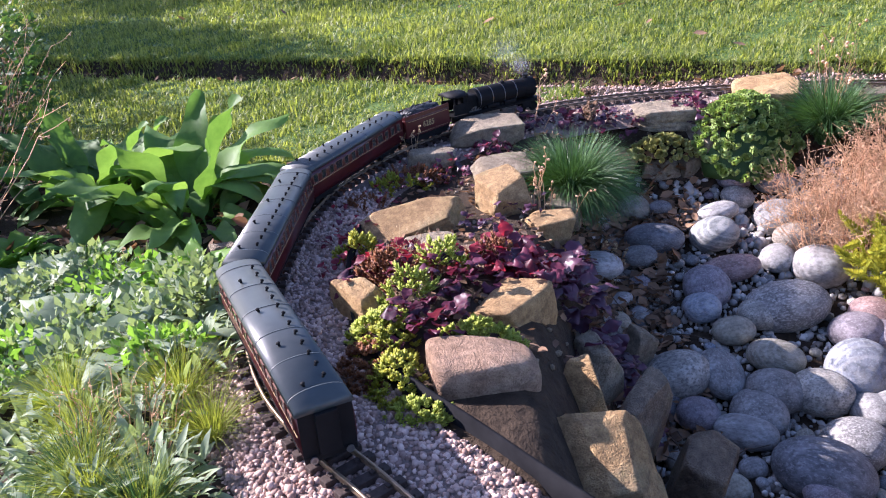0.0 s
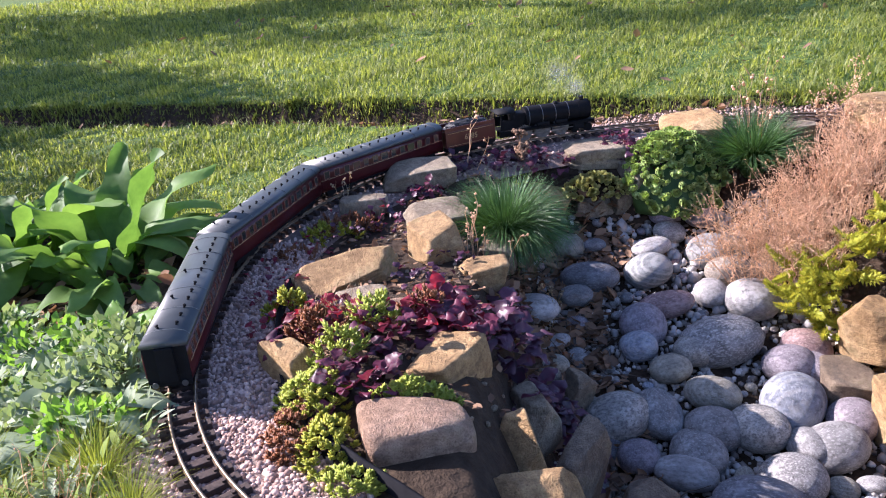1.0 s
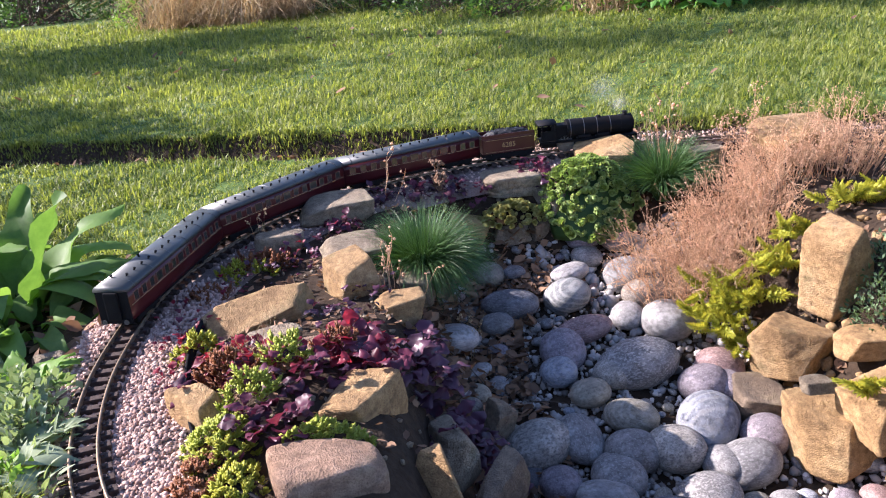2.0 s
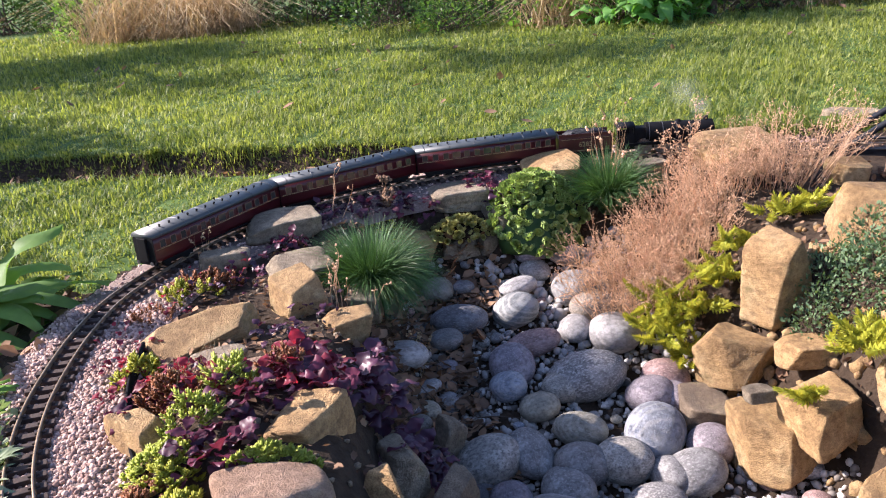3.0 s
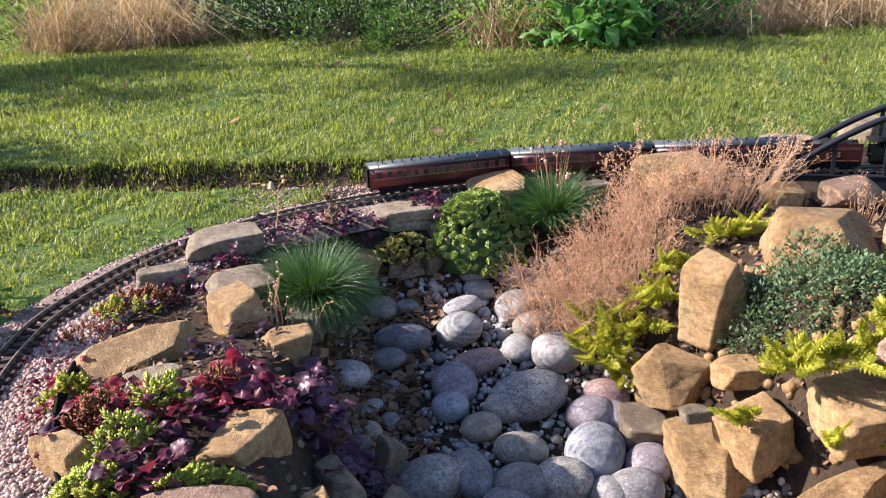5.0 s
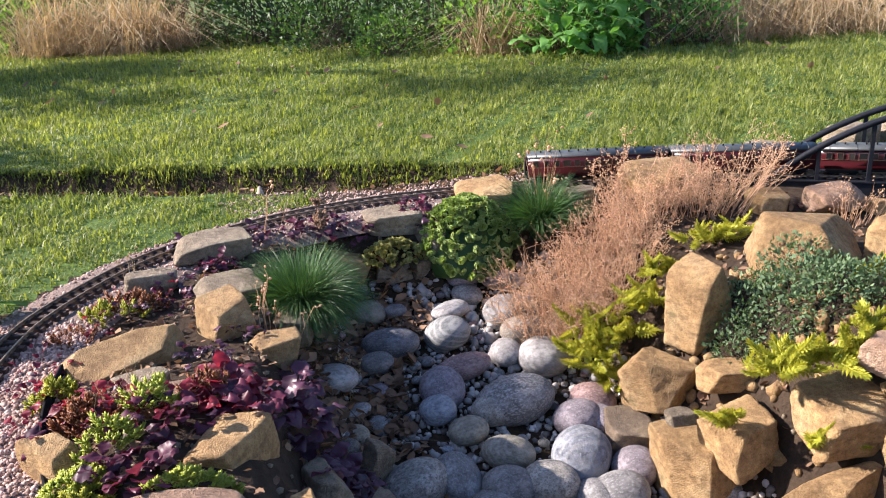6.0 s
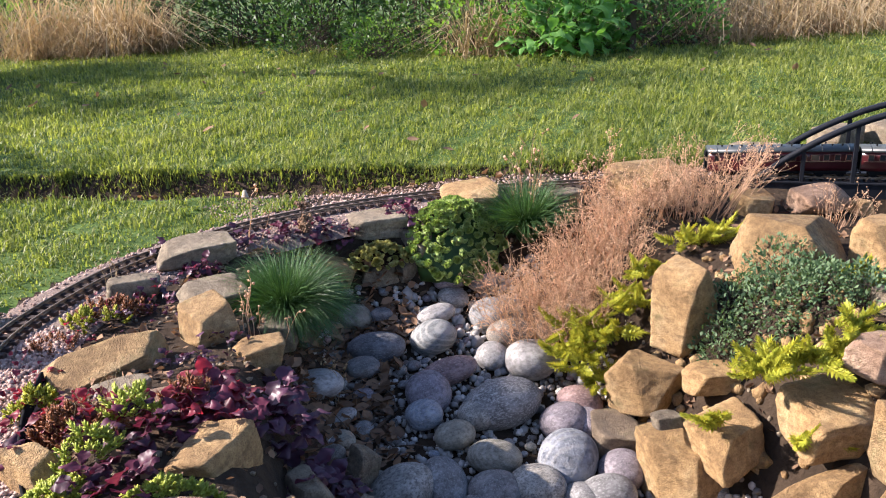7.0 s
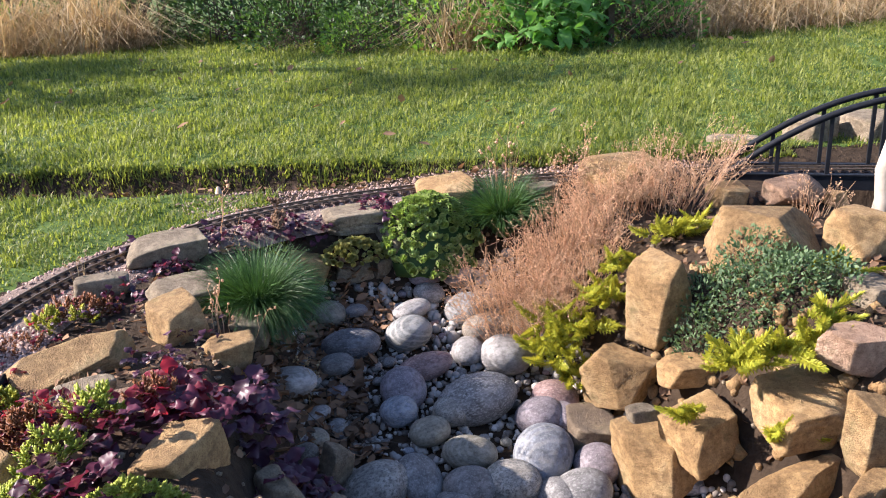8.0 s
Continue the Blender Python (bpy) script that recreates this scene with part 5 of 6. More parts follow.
border()
tagged(rock("flat_stone", -0.075, 1.60, 0.395, 0.115, 0.06, 0.03, 12, GREY, (10, -4), 0.1), "small pale flat stone lying on the rockery")
tagged(rock("flat_stone", -0.02, 1.51, 0.385, 0.24, 0.12, 0.024, 5, PINK, (8, 0), 0.6), "flat pinkish stone slab lying in the rockery")
litter("stream_litter", 1000, lambda x, y: (ground(x, y) < 0.2) & (x < 0.42 + 0.22 * step01(2.0, 2.5, y) + 0.15), (0.25, 0.95), (1.4, 2.65), LITTER, "brown dead leaves along the stream's bank", (0.009, 0.028), 6, 0.028)
litter("bank_litter", 1500, lambda x, y: (ground(x, y) > 0.02) & (off_track(x, y)[0] > 0.2) & ~outside_track(x, y), (-0.25, 2.1), (1.2, 2.72), LITTER, "dead leaves and bark chips over the rockery's soil", (0.006, 0.017), 61, 0.006)
scatter_stones("bank_stones", 700, (-0.2, 1.9), (1.15, 2.7), (0.003, 0.009), GREY, "small brown stones pressed into the rockery's soil", lambda x, y: (ground(x, y) > 0.02) & (off_track(x, y)[0] > 0.2) & ~outside_track(x, y), 0.002, 62)


def twigs(name, n, xs, ys, label, seed):
    """Dry broken twigs lying about."""
    rng = np.random.default_rng(seed)
    m = []
    for _ in range(n):
        x, y, a, L = rng.uniform(*xs), rng.uniform(*ys), rng.uniform(0, 6.28), rng.uniform(0.03, 0.11)
        q = [(x + L * u * math.cos(a) + rng.normal(0, 0.004), y + L * u * math.sin(a) + rng.normal(0, 0.004)) for u in (0, 0.35, 0.7, 1)]
        m.append(tube([(px, py, float(ground(px, py)) + 0.028 + rng.uniform(0, 0.02)) for px, py in q], np.linspace(0.0022, 0.001, 4), 4))
    v, f = joined(m)
    return tagged(new(name, mesh_of(name, v, f, BARK)), label, "twigs", kind="stuff")


twigs("fallen_twigs", 90, (0.34, 0.62), (1.35, 2.45), "dry twigs caught among the stones of the bank", 63)
litter("ditch_litter", 520, lambda x, y: (y < lawn_edge(x)) & (y > lawn_edge(x) - 0.34) & (off_track(x, y)[0] > 0.09), (-2.4, 1.9), (2.8, 4.9), LITTER, "dead leaves and bark along the lawn's edge", (0.008, 0.024), 7, 0.008)
scatter_stones("verge_grit", 2600, (-0.2, 2.2), (2.5, 3.7), (0.0025, 0.006), GRIT, "grit and earth spilled along the railway's outer verge",
               lambda x, y: (y < lawn_edge(x) - 0.02) & (off_track(x, y)[0] > 0.12) & outside_track(x, y) & (off_track(x, y)[0] < 0.45) & (x > 0.2 - 0.3 * (y - 2.9)), 0.002, 9)
litter("lawn_leaves", 70, lambda x, y: y > lawn_edge(x) + 0.1, (-2.0, 6.0), (3.4, 9.0), LITTER, "scattered brown autumn leaves on the lawn", (0.02, 0.045), 8, 0.03)


# ---- lawn ----
def build_lawn():
    rng = np.random.default_rng(12)
    N = 1500000
    x = rng.uniform(-6.5, 9.5, N)
    y = rng.uniform(2.0, 13.0, N)
    d = np.hypot(x, y)
    keep = rng.random(N) < np.clip((3.3 / d) ** 1.7, 0.05, 1)
    x, y = x[keep], y[keep]
    keep = is_lawn(x, y) & (np.abs(np.arctan2(x - 0.1, y + 0.1) - 0.16) < 0.78)
    x, y = x[keep], y[keep]
    ex = rng.uniform(-2.8, 2.6, 9000)
    x, y = np.concatenate([x, ex]), np.concatenate([y, lawn_edge(ex) + rng.uniform(-0.035, 0.05, 9000)])
    d = np.hypot(x, y)
    base = np.stack([x, y, ground(x, y) - 0.004], -1)
    patch = np.clip(0.72 + 0.4 * wave(x, y, 11.0, 2.0) + 0.35 * wave(x, y, 27.0, 0.4) + 0.3 * wave(x, y, 2.3, 1.0), 0.22, 1.9)
    hgt = rng.uniform(0.018, 0.058, len(x)) * patch * (0.75 + 0.08 * d)
    wid = 0.0022 + 0.0009 * d
    me = blades(base, hgt, wid * rng.uniform(0.7, 1.3, len(x)), rng.uniform(0.1, 1.2, len(x)), rng, LAWN, "lawn_grass")
    tagged(new("lawn_grass", me), "uneven sunlit green lawn grass", "grass", kind="stuff")


build_lawn()


# ---- bridge ----
def build_bridge():
    a, b = np.array([2.13, 2.52]), np.array([3.30, 1.76])
    d = (b - a) / np.linalg.norm(b - a)
    n = np.array([-d[1], d[0]])
    L = float(np.linalg.norm(b - a))
    top = holder("model_bridge", pose(a[0], a[1], 0, 0, 0, math.degrees(math.atan2(d[1], d[0]))), "black bowstring arch bridge of the model railway", "bridge")
    for off in (0.0, 0.17):
        part("girder", box_mesh("girder", BRIDGEBLACK, (L / 2, off, 0.335, L, 0.018, 0.055), (L / 2, off, 0.364, L, 0.028, 0.006), bevel=0.001), top)
        u = np.linspace(0, 1, 33)
        arch = np.stack([u * L, np.full(33, off), 0.36 + 0.30 * (1 - (2 * u - 1) ** 2)], -1)
        V = []
        for k in range(33):
            t = np.gradient(arch, axis=0)[k]
            t = t / np.linalg.norm(t)
            nn = np.array([-t[2], 0, t[0]])
            for sy, sz in ((-0.011, -0.010), (0.011, -0.010), (0.011, 0.010), (-0.011, 0.010)):
                V.append(arch[k] + np.array([0, sy, 0]) + nn * sz)
        i = np.arange(32)[:, None] * 4
        j = np.arange(4)[None]
        part("arch", mesh_of("arch", V, np.stack([i + j, i + (j + 1) % 4, i + 4 + (j + 1) % 4, i + 4 + j], -1).reshape(-1, 4), BRIDGEBLACK, False), top)
        for q in np.arange(1, 8) / 8:
            zt = 0.36 + 0.30 * (1 - (2 * q - 1) ** 2)
            part("hanger", box_mesh("hanger", BRIDGEBLACK, (q * L, off, (0.36 + zt) / 2, 0.014, 0.014, zt - 0.36), bevel=0.001), top)
    part("deck", box_mesh("deck", BRIDGEBLACK, (L / 2, 0.085, 0.350, L, 0.16, 0.012)), top)
    for q in (0.02, 0.98):
        part("pier", box_mesh("pier", BRIDGEBLACK, (q * L, 0.085, 0.12, 0.05, 0.2, 0.42), bevel=0.004), top)


build_bridge()
drift = holder("driftwood_stump", pose(2.24, 1.90, 0.32, 6, -4, 0) @ Matrix.Diagonal((1.4, 1.4, 1.4, 1)), "bleached upright piece of driftwood among the rocks", "driftwood")
v, f = tube([(0, 0, -0.02), (0.005, 0, 0.06), (-0.006, 0.004, 0.13), (0.004, 0, 0.20), (0.0, 0, 0.215)], [0.026, 0.021, 0.019, 0.016, 0.006], 9)
part("stump", mesh_of("stump", v, f, TIMBER), drift)
st = holder("clay_marker", pose(0.30, 3.40, float(ground(0.30, 3.40))), "small pale broken clay cone standing in leaf litter", "ornament")
bm = bmesh.new()
bmesh.ops.create_cone(bm, cap_ends=True, segments=14, radius1=0.034, radius2=0.006, depth=0.085, matrix=Matrix.Translation((0, 0, 0.04)))
part("cone", from_bm("cone", bm, TERRACOTTA, True), st)


# ---- hedge and distance ----
def build_backdrop():
    rng = np.random.default_rng(21)
    line = np.array([(-9, 17), (-4.5, 14), (-1.1, 11.4), (1.36, 9.2), (3.1, 7.4), (4.3, 7.0), (6.0, 7.7), (7.6, 7.6), (10, 7.0), (14, 6.0)])
    s = np.concatenate([[0], np.cumsum(np.linalg.norm(np.diff(line, axis=0), axis=1))])
    for k, q in enumerate(np.arange(0.5, s[-1], 1.25)):
        x, y = np.interp(q, s, line[:, 0]), np.interp(q, s, line[:, 1])
        cushion("hedge_shrub", x + 0.5 + rng.normal(0, 0.15), y + 1.3 + rng.normal(0, 0.15), 1.0, 0.8, rng.uniform(1.5, 2.3), 2600, HEDGE, "dense dark green shrub of the boundary hedge", 400 + k, (0.04, 0.10), "shrub", True, float(ground(x, y)))
    for k, (x, y, r, h, n, mat, size, label) in enumerate((
            (2.2, 8.6, 0.5, 0.55, 900, HEDGE, (0.03, 0.07), "low green nettles before the hedge"), (1.5, 9.3, 0.6, 0.6, 900, HEDGE, (0.03, 0.07), "low green nettles before the hedge"),
            (2.75, 7.75, 0.40, 0.8, 420, FRESH, (0.04, 0.09), "light green leafy bramble before the hedge"), (4.6, 7.3, 0.5, 0.9, 600, HEDGE, (0.04, 0.09), "dark leafy shrub before the hedge"),
            (3.3, 7.5, 0.5, 0.7, 500, FRESH, (0.03, 0.08), "light green leafy bramble before the hedge"), (2.0, 8.3, 0.4, 0.4, 500, FRESH, (0.03, 0.06), "low green nettles before the hedge"), (4.9, 7.1, 0.35, 0.6, 400, HOGWEED, (0.04, 0.08), "light green leafy bramble before the hedge"), (-1.9, 11.6, 0.6, 0.8, 700, FRESH, (0.03, 0.08), "yellow-green shrub at the lawn's far edge"), (-2.0, 12.0, 0.5, 0.9, 420, FRESH, (0.04, 0.09), "yellow-green shrub at the lawn's far edge"))):
        cushion("wild_shrub", x, y, r, r * 0.7, h, n, mat, label, 440 + k, size, "shrub", True)
    fern = [leaf_mesh("leaf", HOGWEED, 0.34, 0.12, b, 0.3, 0.16, 60 + k, 14, 1.2, 0.2, 4) for k, b in enumerate((0.9, 1.4, 1.9))]
    for k, (x, y) in enumerate(((3.30, 7.05), (3.62, 6.95), (3.90, 7.1))):
        sprout("hogweed", x, y, fern, 46, (10, 88), (0.5, 1.1), 0.22, "bright green wild plant with large divided leaves", seed=460 + k, lift=(0, 0.45))
        cushion("wild_shrub", x + 0.1, y + 0.25, 0.35, 0.25, 0.85, 700, HOGWEED, "bright green leafy bramble before the hedge", 465 + k, (0.04, 0.10), "shrub", True, wide=0.35)
    for k, (x, y, r, h, n, lean) in enumerate(((-0.6, 11.0, 0.6, 1.2, 1500, 0.0), (-1.5, 11.3, 0.6, 1.3, 900, 0.1), (-0.2, 10.9, 0.35, 0.7, 600, 0.2), (5.9, 7.5, 0.7, 0.9, 1000, -0.5), (6.8, 7.5, 0.7, 0.8, 900, 0.3), (5.2, 7.2, 0.4, 0.6, 400, -0.4), (2.95, 7.7, 0.4, 0.9, 500, 0.2), (8.0, 7.4, 0.8, 0.9, 700, 0.2))):
        r2 = np.random.default_rng(470 + k)
        a = r2.uniform(0, 6.28, n)
        q = r * np.sqrt(r2.random(n)) * (0.6 + 0.5 * np.sin(a * 3 + k) ** 2)
        px, py = x + q * np.cos(a), y + q * np.sin(a)
        hh = r2.uniform(0.25, 1.1, n) ** 1.3 * h * (1.15 - 0.6 * q / r)
        me = blades(np.stack([px, py, ground(px, py)], -1), hh, r2.uniform(0.005, 0.013, n), r2.uniform(0.1, 1.9, n), r2, DRYGRASS, "blades", droop=1.1)
        top = holder("dry_grass_clump", pose(0, 0, 0), "dense clump of dry straw-coloured grass at the lawn's edge", "plant", "dry grass along the hedge")
        tagged(part("blade_tuft", me, top), kind="stuff")
    post = holder("fence_post", pose(4.25, 7.15, float(ground(4.25, 7.15))), "weathered brown wooden post before the hedge", "post")
    part("shaft", box_mesh("shaft", BARK, (0, 0, 0.6, 0.07, 0.07, 1.3), bevel=0.008), post)


build_backdrop()


def far_tree(x, y, h, r, seed):
    """A tree beyond the view, which throws its shade over the lawn."""
    rng = np.random.default_rng(seed)
    z = float(ground(x, y))
    top = holder("tree", pose(0, 0, 0), "garden tree with an open leafy crown", "tree")
    limbs = [tube([(x, y, z - 0.1), (x + 0.1, y, z + h * 0.3), (x, y + 0.1, z + h * 0.6), (x, y, z + h * 0.9)], [0.22, 0.17, 0.11, 0.03], 8)]
    lv = np.array([(0, 0, 0), (0.5, 0.3, 0.1), (1, 0, 0), (0.5, -0.3, 0.1)])
    V = []
    for k in range(16):
        a, u = k * 2.4, rng.uniform(0.25, 0.85)
        c = np.array([x, y, z + h * u])
        e = c + np.array([math.cos(a) * r * rng.uniform(0.5, 1), math.sin(a) * r * rng.uniform(0.5, 1), h * 0.12])
        limbs.append(tube([c, (c + e) / 2 + (0, 0, 0.15), e], [0.07, 0.045, 0.015], 5))
        n = 420
        p = e + rng.normal(0, 1, (n, 3)) * np.array([0.42, 0.42, 0.30]) * r * 0.5
        ax = rng.normal(size=(n, 3))
        ax /= np.linalg.norm(ax, axis=1)[:, None]
        sd = np.cross(ax, rng.normal(size=(n, 3)))
        sd /= np.linalg.norm(sd, axis=1)[:, None]
        V.append(p[:, None] + rng.uniform(0.08, 0.16, (n, 1, 1)) * (lv[None, :, :1] * ax[:, None] + lv[None, :, 1:2] * sd[:, None]))
    V = np.concatenate(V)
    v, f = joined(limbs)
    part("trunk", mesh_of("trunk", v, f, BARK), top)
    part("crown", mesh_of("crown", V.reshape(-1, 3), np.array([[0, 1, 2, 3]]) + (np.arange(len(V)) * 4)[:, None], HEDGE, False), top)


for k, (x, y, h, r) in enumerate(((-6.2, 6.4, 3.0, 1.1), (-6.3, 10.4, 6.6, 1.6), (-10.2, 11.6, 6.0, 1.6), (-1.8, 13.0, 6.5, 1.4))):
    far_tree(x, y, h, r, 500 + k)


# ---- the train ----
COACH, GAP = 0.531, 0.018


def coach_roof_profile(w=0.086, n=14):
    a = np.linspace(0, np.pi, n)
    return np.stack([np.cos(a) * (w / 2 + 0.001), 0.098 + 0.020 * np.sin(a) ** 0.75], -1)


def extrude(profile, x0, x1, closed=True):
    p = np.asarray(profile)
    n = len(p)
    v = np.concatenate([np.c_[np.full(n, x0), p], np.c_[np.full(n, x1), p]])
    f = [(i, (i + 1) % n, n + (i + 1) % n, n + i) for i in range(n if closed else n - 1)]
    return v, f + [tuple(range(n))[::-1], tuple(range(n, 2 * n))]


def wheelset(parent, x, r, gauge=0.045, z=None, spokes=0):
    bm = bmesh.new()
    for s in (-1, 1):
        bmesh.ops.create_cone(bm, cap_ends=True, segments=20, radius1=r, radius2=r, depth=0.005, matrix=Matrix.Translation((0, s * (gauge / 2 + 0.001), 0)) @ pose(0, 0, 0, 90))
        bmesh.ops.create_cone(bm, cap_ends=True, segments=20, radius1=r * 1.1, radius2=r * 1.1, depth=0.002, matrix=Matrix.Translation((0, s * (gauge / 2 - 0.003), 0)) @ pose(0, 0, 0, 90))
        for k in range(spokes):
            bmesh.ops.create_cube(bm, size=1, matrix=Matrix.Translation((0, s * (gauge / 2 + 0.004), 0)) @ pose(0, 0, 0, 0, k * 180 / spokes, 0) @ Matrix.Diagonal((r * 1.7, 0.002, 0.003, 1)))
    bmesh.ops.create_cone(bm, cap_ends=True, segments=10, radius1=0.003, radius2=0.003, depth=gauge, matrix=pose(0, 0, 0, 90))
    w = part("wheelset", from_bm("wheelset", bm, BUFFER if spokes else BLACK), parent, pose(x, 0, r if z is None else z))
    WHEELS.append((w, x, r if z is None else z, r))
    return w


WHEELS = []


def build_coach(label, windows, seed):
    top = holder("railway_coach", pose(0, 0, 0), label, "coach", "coaches of the model train")
    L, W = COACH, 0.084
    body = np.array([(-W / 2 + 0.003, 0.026), (W / 2 - 0.003, 0.026), (W / 2, 0.040), (W / 2, 0.080), (W / 2 - 0.002, 0.098), (-W / 2 + 0.002, 0.098), (-W / 2, 0.080), (-W / 2, 0.040)])
    v, f = extrude(body, -L / 2, L / 2)
    part("body", mesh_of("body", v, f, MAROON, False), top, label="maroon painted body")
    v, f = extrude(coach_roof_profile(), -L / 2 - 0.002, L / 2 + 0.002)
    part("roof", mesh_of("roof", v, f, ROOFGREY, False), top, label="dark grey curved roof")
    for x in np.linspace(-L / 2 + 0.03, L / 2 - 0.03, 6):
        c = coach_roof_profile(0.0868)
        c[:, 1] += 0.0007
        v, f = extrude(c, x - 0.0012, x + 0.0012)
        part("roof_rib", mesh_of("roof_rib", v, f, ROOFGREY, False), top)
    bm = bmesh.new()
    bmesh.ops.create_cone(bm, cap_ends=True, segments=8, radius1=0.0022, radius2=0.0022, depth=0.006, matrix=Matrix.Translation((0, 0, 0.003)))
    bmesh.ops.create_uvsphere(bm, u_segments=8, v_segments=5, radius=0.0038, matrix=Matrix.Translation((0, 0, 0.006)) @ Matrix.Diagonal((1, 1, 0.6, 1)))
    vent = from_bm("roof_vent", bm, BLACK)
    rng = np.random.default_rng(seed)
    for x in np.linspace(-L / 2 + 0.05, L / 2 - 0.05, 13):
        part("roof_vent", vent, top, pose(x, -0.017, 0.1165, 22))
    for x in np.linspace(-L / 2 + 0.04, L / 2 - 0.10, 4):
        part("roof_vent", vent, top, pose(x, 0.014, 0.117, -18))
    for s in (-1, 1):
        for x in windows:
            wide = 0.020 if abs(x) % 0.1 > 0.03 else 0.030
            part("window", box_mesh("window", GLASS, (x, s * W / 2, 0.077, wide, 0.002, 0.021)), top)
            part("window_frame", box_mesh("window_frame", BLIND, (x - wide / 2, s * W / 2, 0.077, 0.0016, 0.003, 0.022), (x + wide / 2, s * W / 2, 0.077, 0.0016, 0.003, 0.022), (x, s * W / 2, 0.088, wide, 0.003, 0.0016), (x, s * W / 2, 0.066, wide, 0.003, 0.0016)), top)
        part("lining", box_mesh("lining", CREAM, (0, s * (W / 2 + 0.0003), 0.0625, L - 0.01, 0.0012, 0.0012)), top)
        part("step_board", box_mesh("step_board", BLACK, (0, s * 0.036, 0.024, L - 0.05, 0.008, 0.004)), top)
    for e in (-1, 1):
        part("end_panel", box_mesh("end_panel", BLACK, (e * (L / 2 + 0.0008), 0, 0.063, 0.002, 0.080, 0.070)), top)
        part("gangway", box_mesh("gangway", BLACK, (e * (L / 2 + 0.005), 0, 0.064, 0.009, 0.034, 0.068), bevel=0.002), top)
        part("buffer_beam", box_mesh("buffer_beam", BLACK, (e * (L / 2), 0, 0.024, 0.006, 0.078, 0.010)), top)
        bm = bmesh.new()
        for s in (-1, 1):
            bmesh.ops.create_cone(bm, cap_ends=True, segments=12, radius1=0.006, radius2=0.006, depth=0.002, matrix=Matrix.Translation((e * (L / 2 + 0.008), s * 0.027, 0.025)) @ pose(0, 0, 0, 0, 90))
            bmesh.ops.create_cone(bm, cap_ends=True, segments=8, radius1=0.003, radius2=0.003, depth=0.010, matrix=Matrix.Translation((e * (L / 2 + 0.004), s * 0.027, 0.025)) @ pose(0, 0, 0, 0, 90))
        part("buffers", from_bm("buffers", bm, BUFFER), top)
        x = e * (L / 2 - 0.085)
        bogie = part("bogie", box_mesh("bogie", BLACK, (x, 0.030, 0.016, 0.11, 0.006, 0.012), (x, -0.030, 0.016, 0.11, 0.006, 0.012), (x, 0, 0.018, 0.02, 0.06, 0.010), bevel=0.001), top)
        for q in (-0.037, 0.037):
            wheelset(bogie, x + q, 0.0145)
    part("underframe", box_mesh("underframe", BLACK, (0, 0, 0.020, 0.22, 0.05, 0.014), (0, 0, 0.026, L - 0.02, 0.06, 0.004)), top)
    return top


def build_tender():
    top = holder("tender", pose(0, 0, 0), "maroon model locomotive tender heaped with coal", "tender")
    L = 0.20
    part("tank", box_mesh("tank", MAROON, (0, 0, 0.058, L, 0.080, 0.056), bevel=0.002), top)
    part("side_rim", box_mesh("side_rim", MAROON, (0, 0.037, 0.092, L, 0.003, 0.014), (0, -0.037, 0.092, L, 0.003, 0.014), (-L / 2 + 0.004, 0, 0.090, 0.003, 0.075, 0.010)), top)
    rng = np.random.default_rng(2)
    v, f = ico(4)
    p = v * np.array([0.085, 0.034, 0.022]) + np.array([0.005, 0, 0.088])
    p += rng.normal(0, 0.0022, p.shape)
    part("coal_load", mesh_of("coal_load", p, f, COAL, False), top)
    part("frame", box_mesh("frame", BLACK, (0, 0, 0.024, L, 0.07, 0.014), (0, 0.034, 0.018, L * 0.9, 0.004, 0.016), (0, -0.034, 0.018, L * 0.9, 0.004, 0.016)), top)
    for s in (-1, 1):
        part("lining", box_mesh("lining", CREAM, (0, s * 0.0403, 0.036, L - 0.02, 0.001, 0.001), (0, s * 0.0403, 0.080, L - 0.02, 0.001, 0.001)), top)
        cu = bpy.data.curves.new("number", "FONT")
        cu.body, cu.size, cu.extrude, cu.align_x, cu.align_y = "6285", 0.026, 0.0004, "CENTER", "CENTER"
        cu.materials.append(CREAM)
        part("number", cu, top, pose(0, s * 0.0408, 0.058, 90, 0, 0 if s < 0 else 180))
    for x in (-0.06, 0, 0.06):
        wheelset(top, x, 0.0185)
    return top


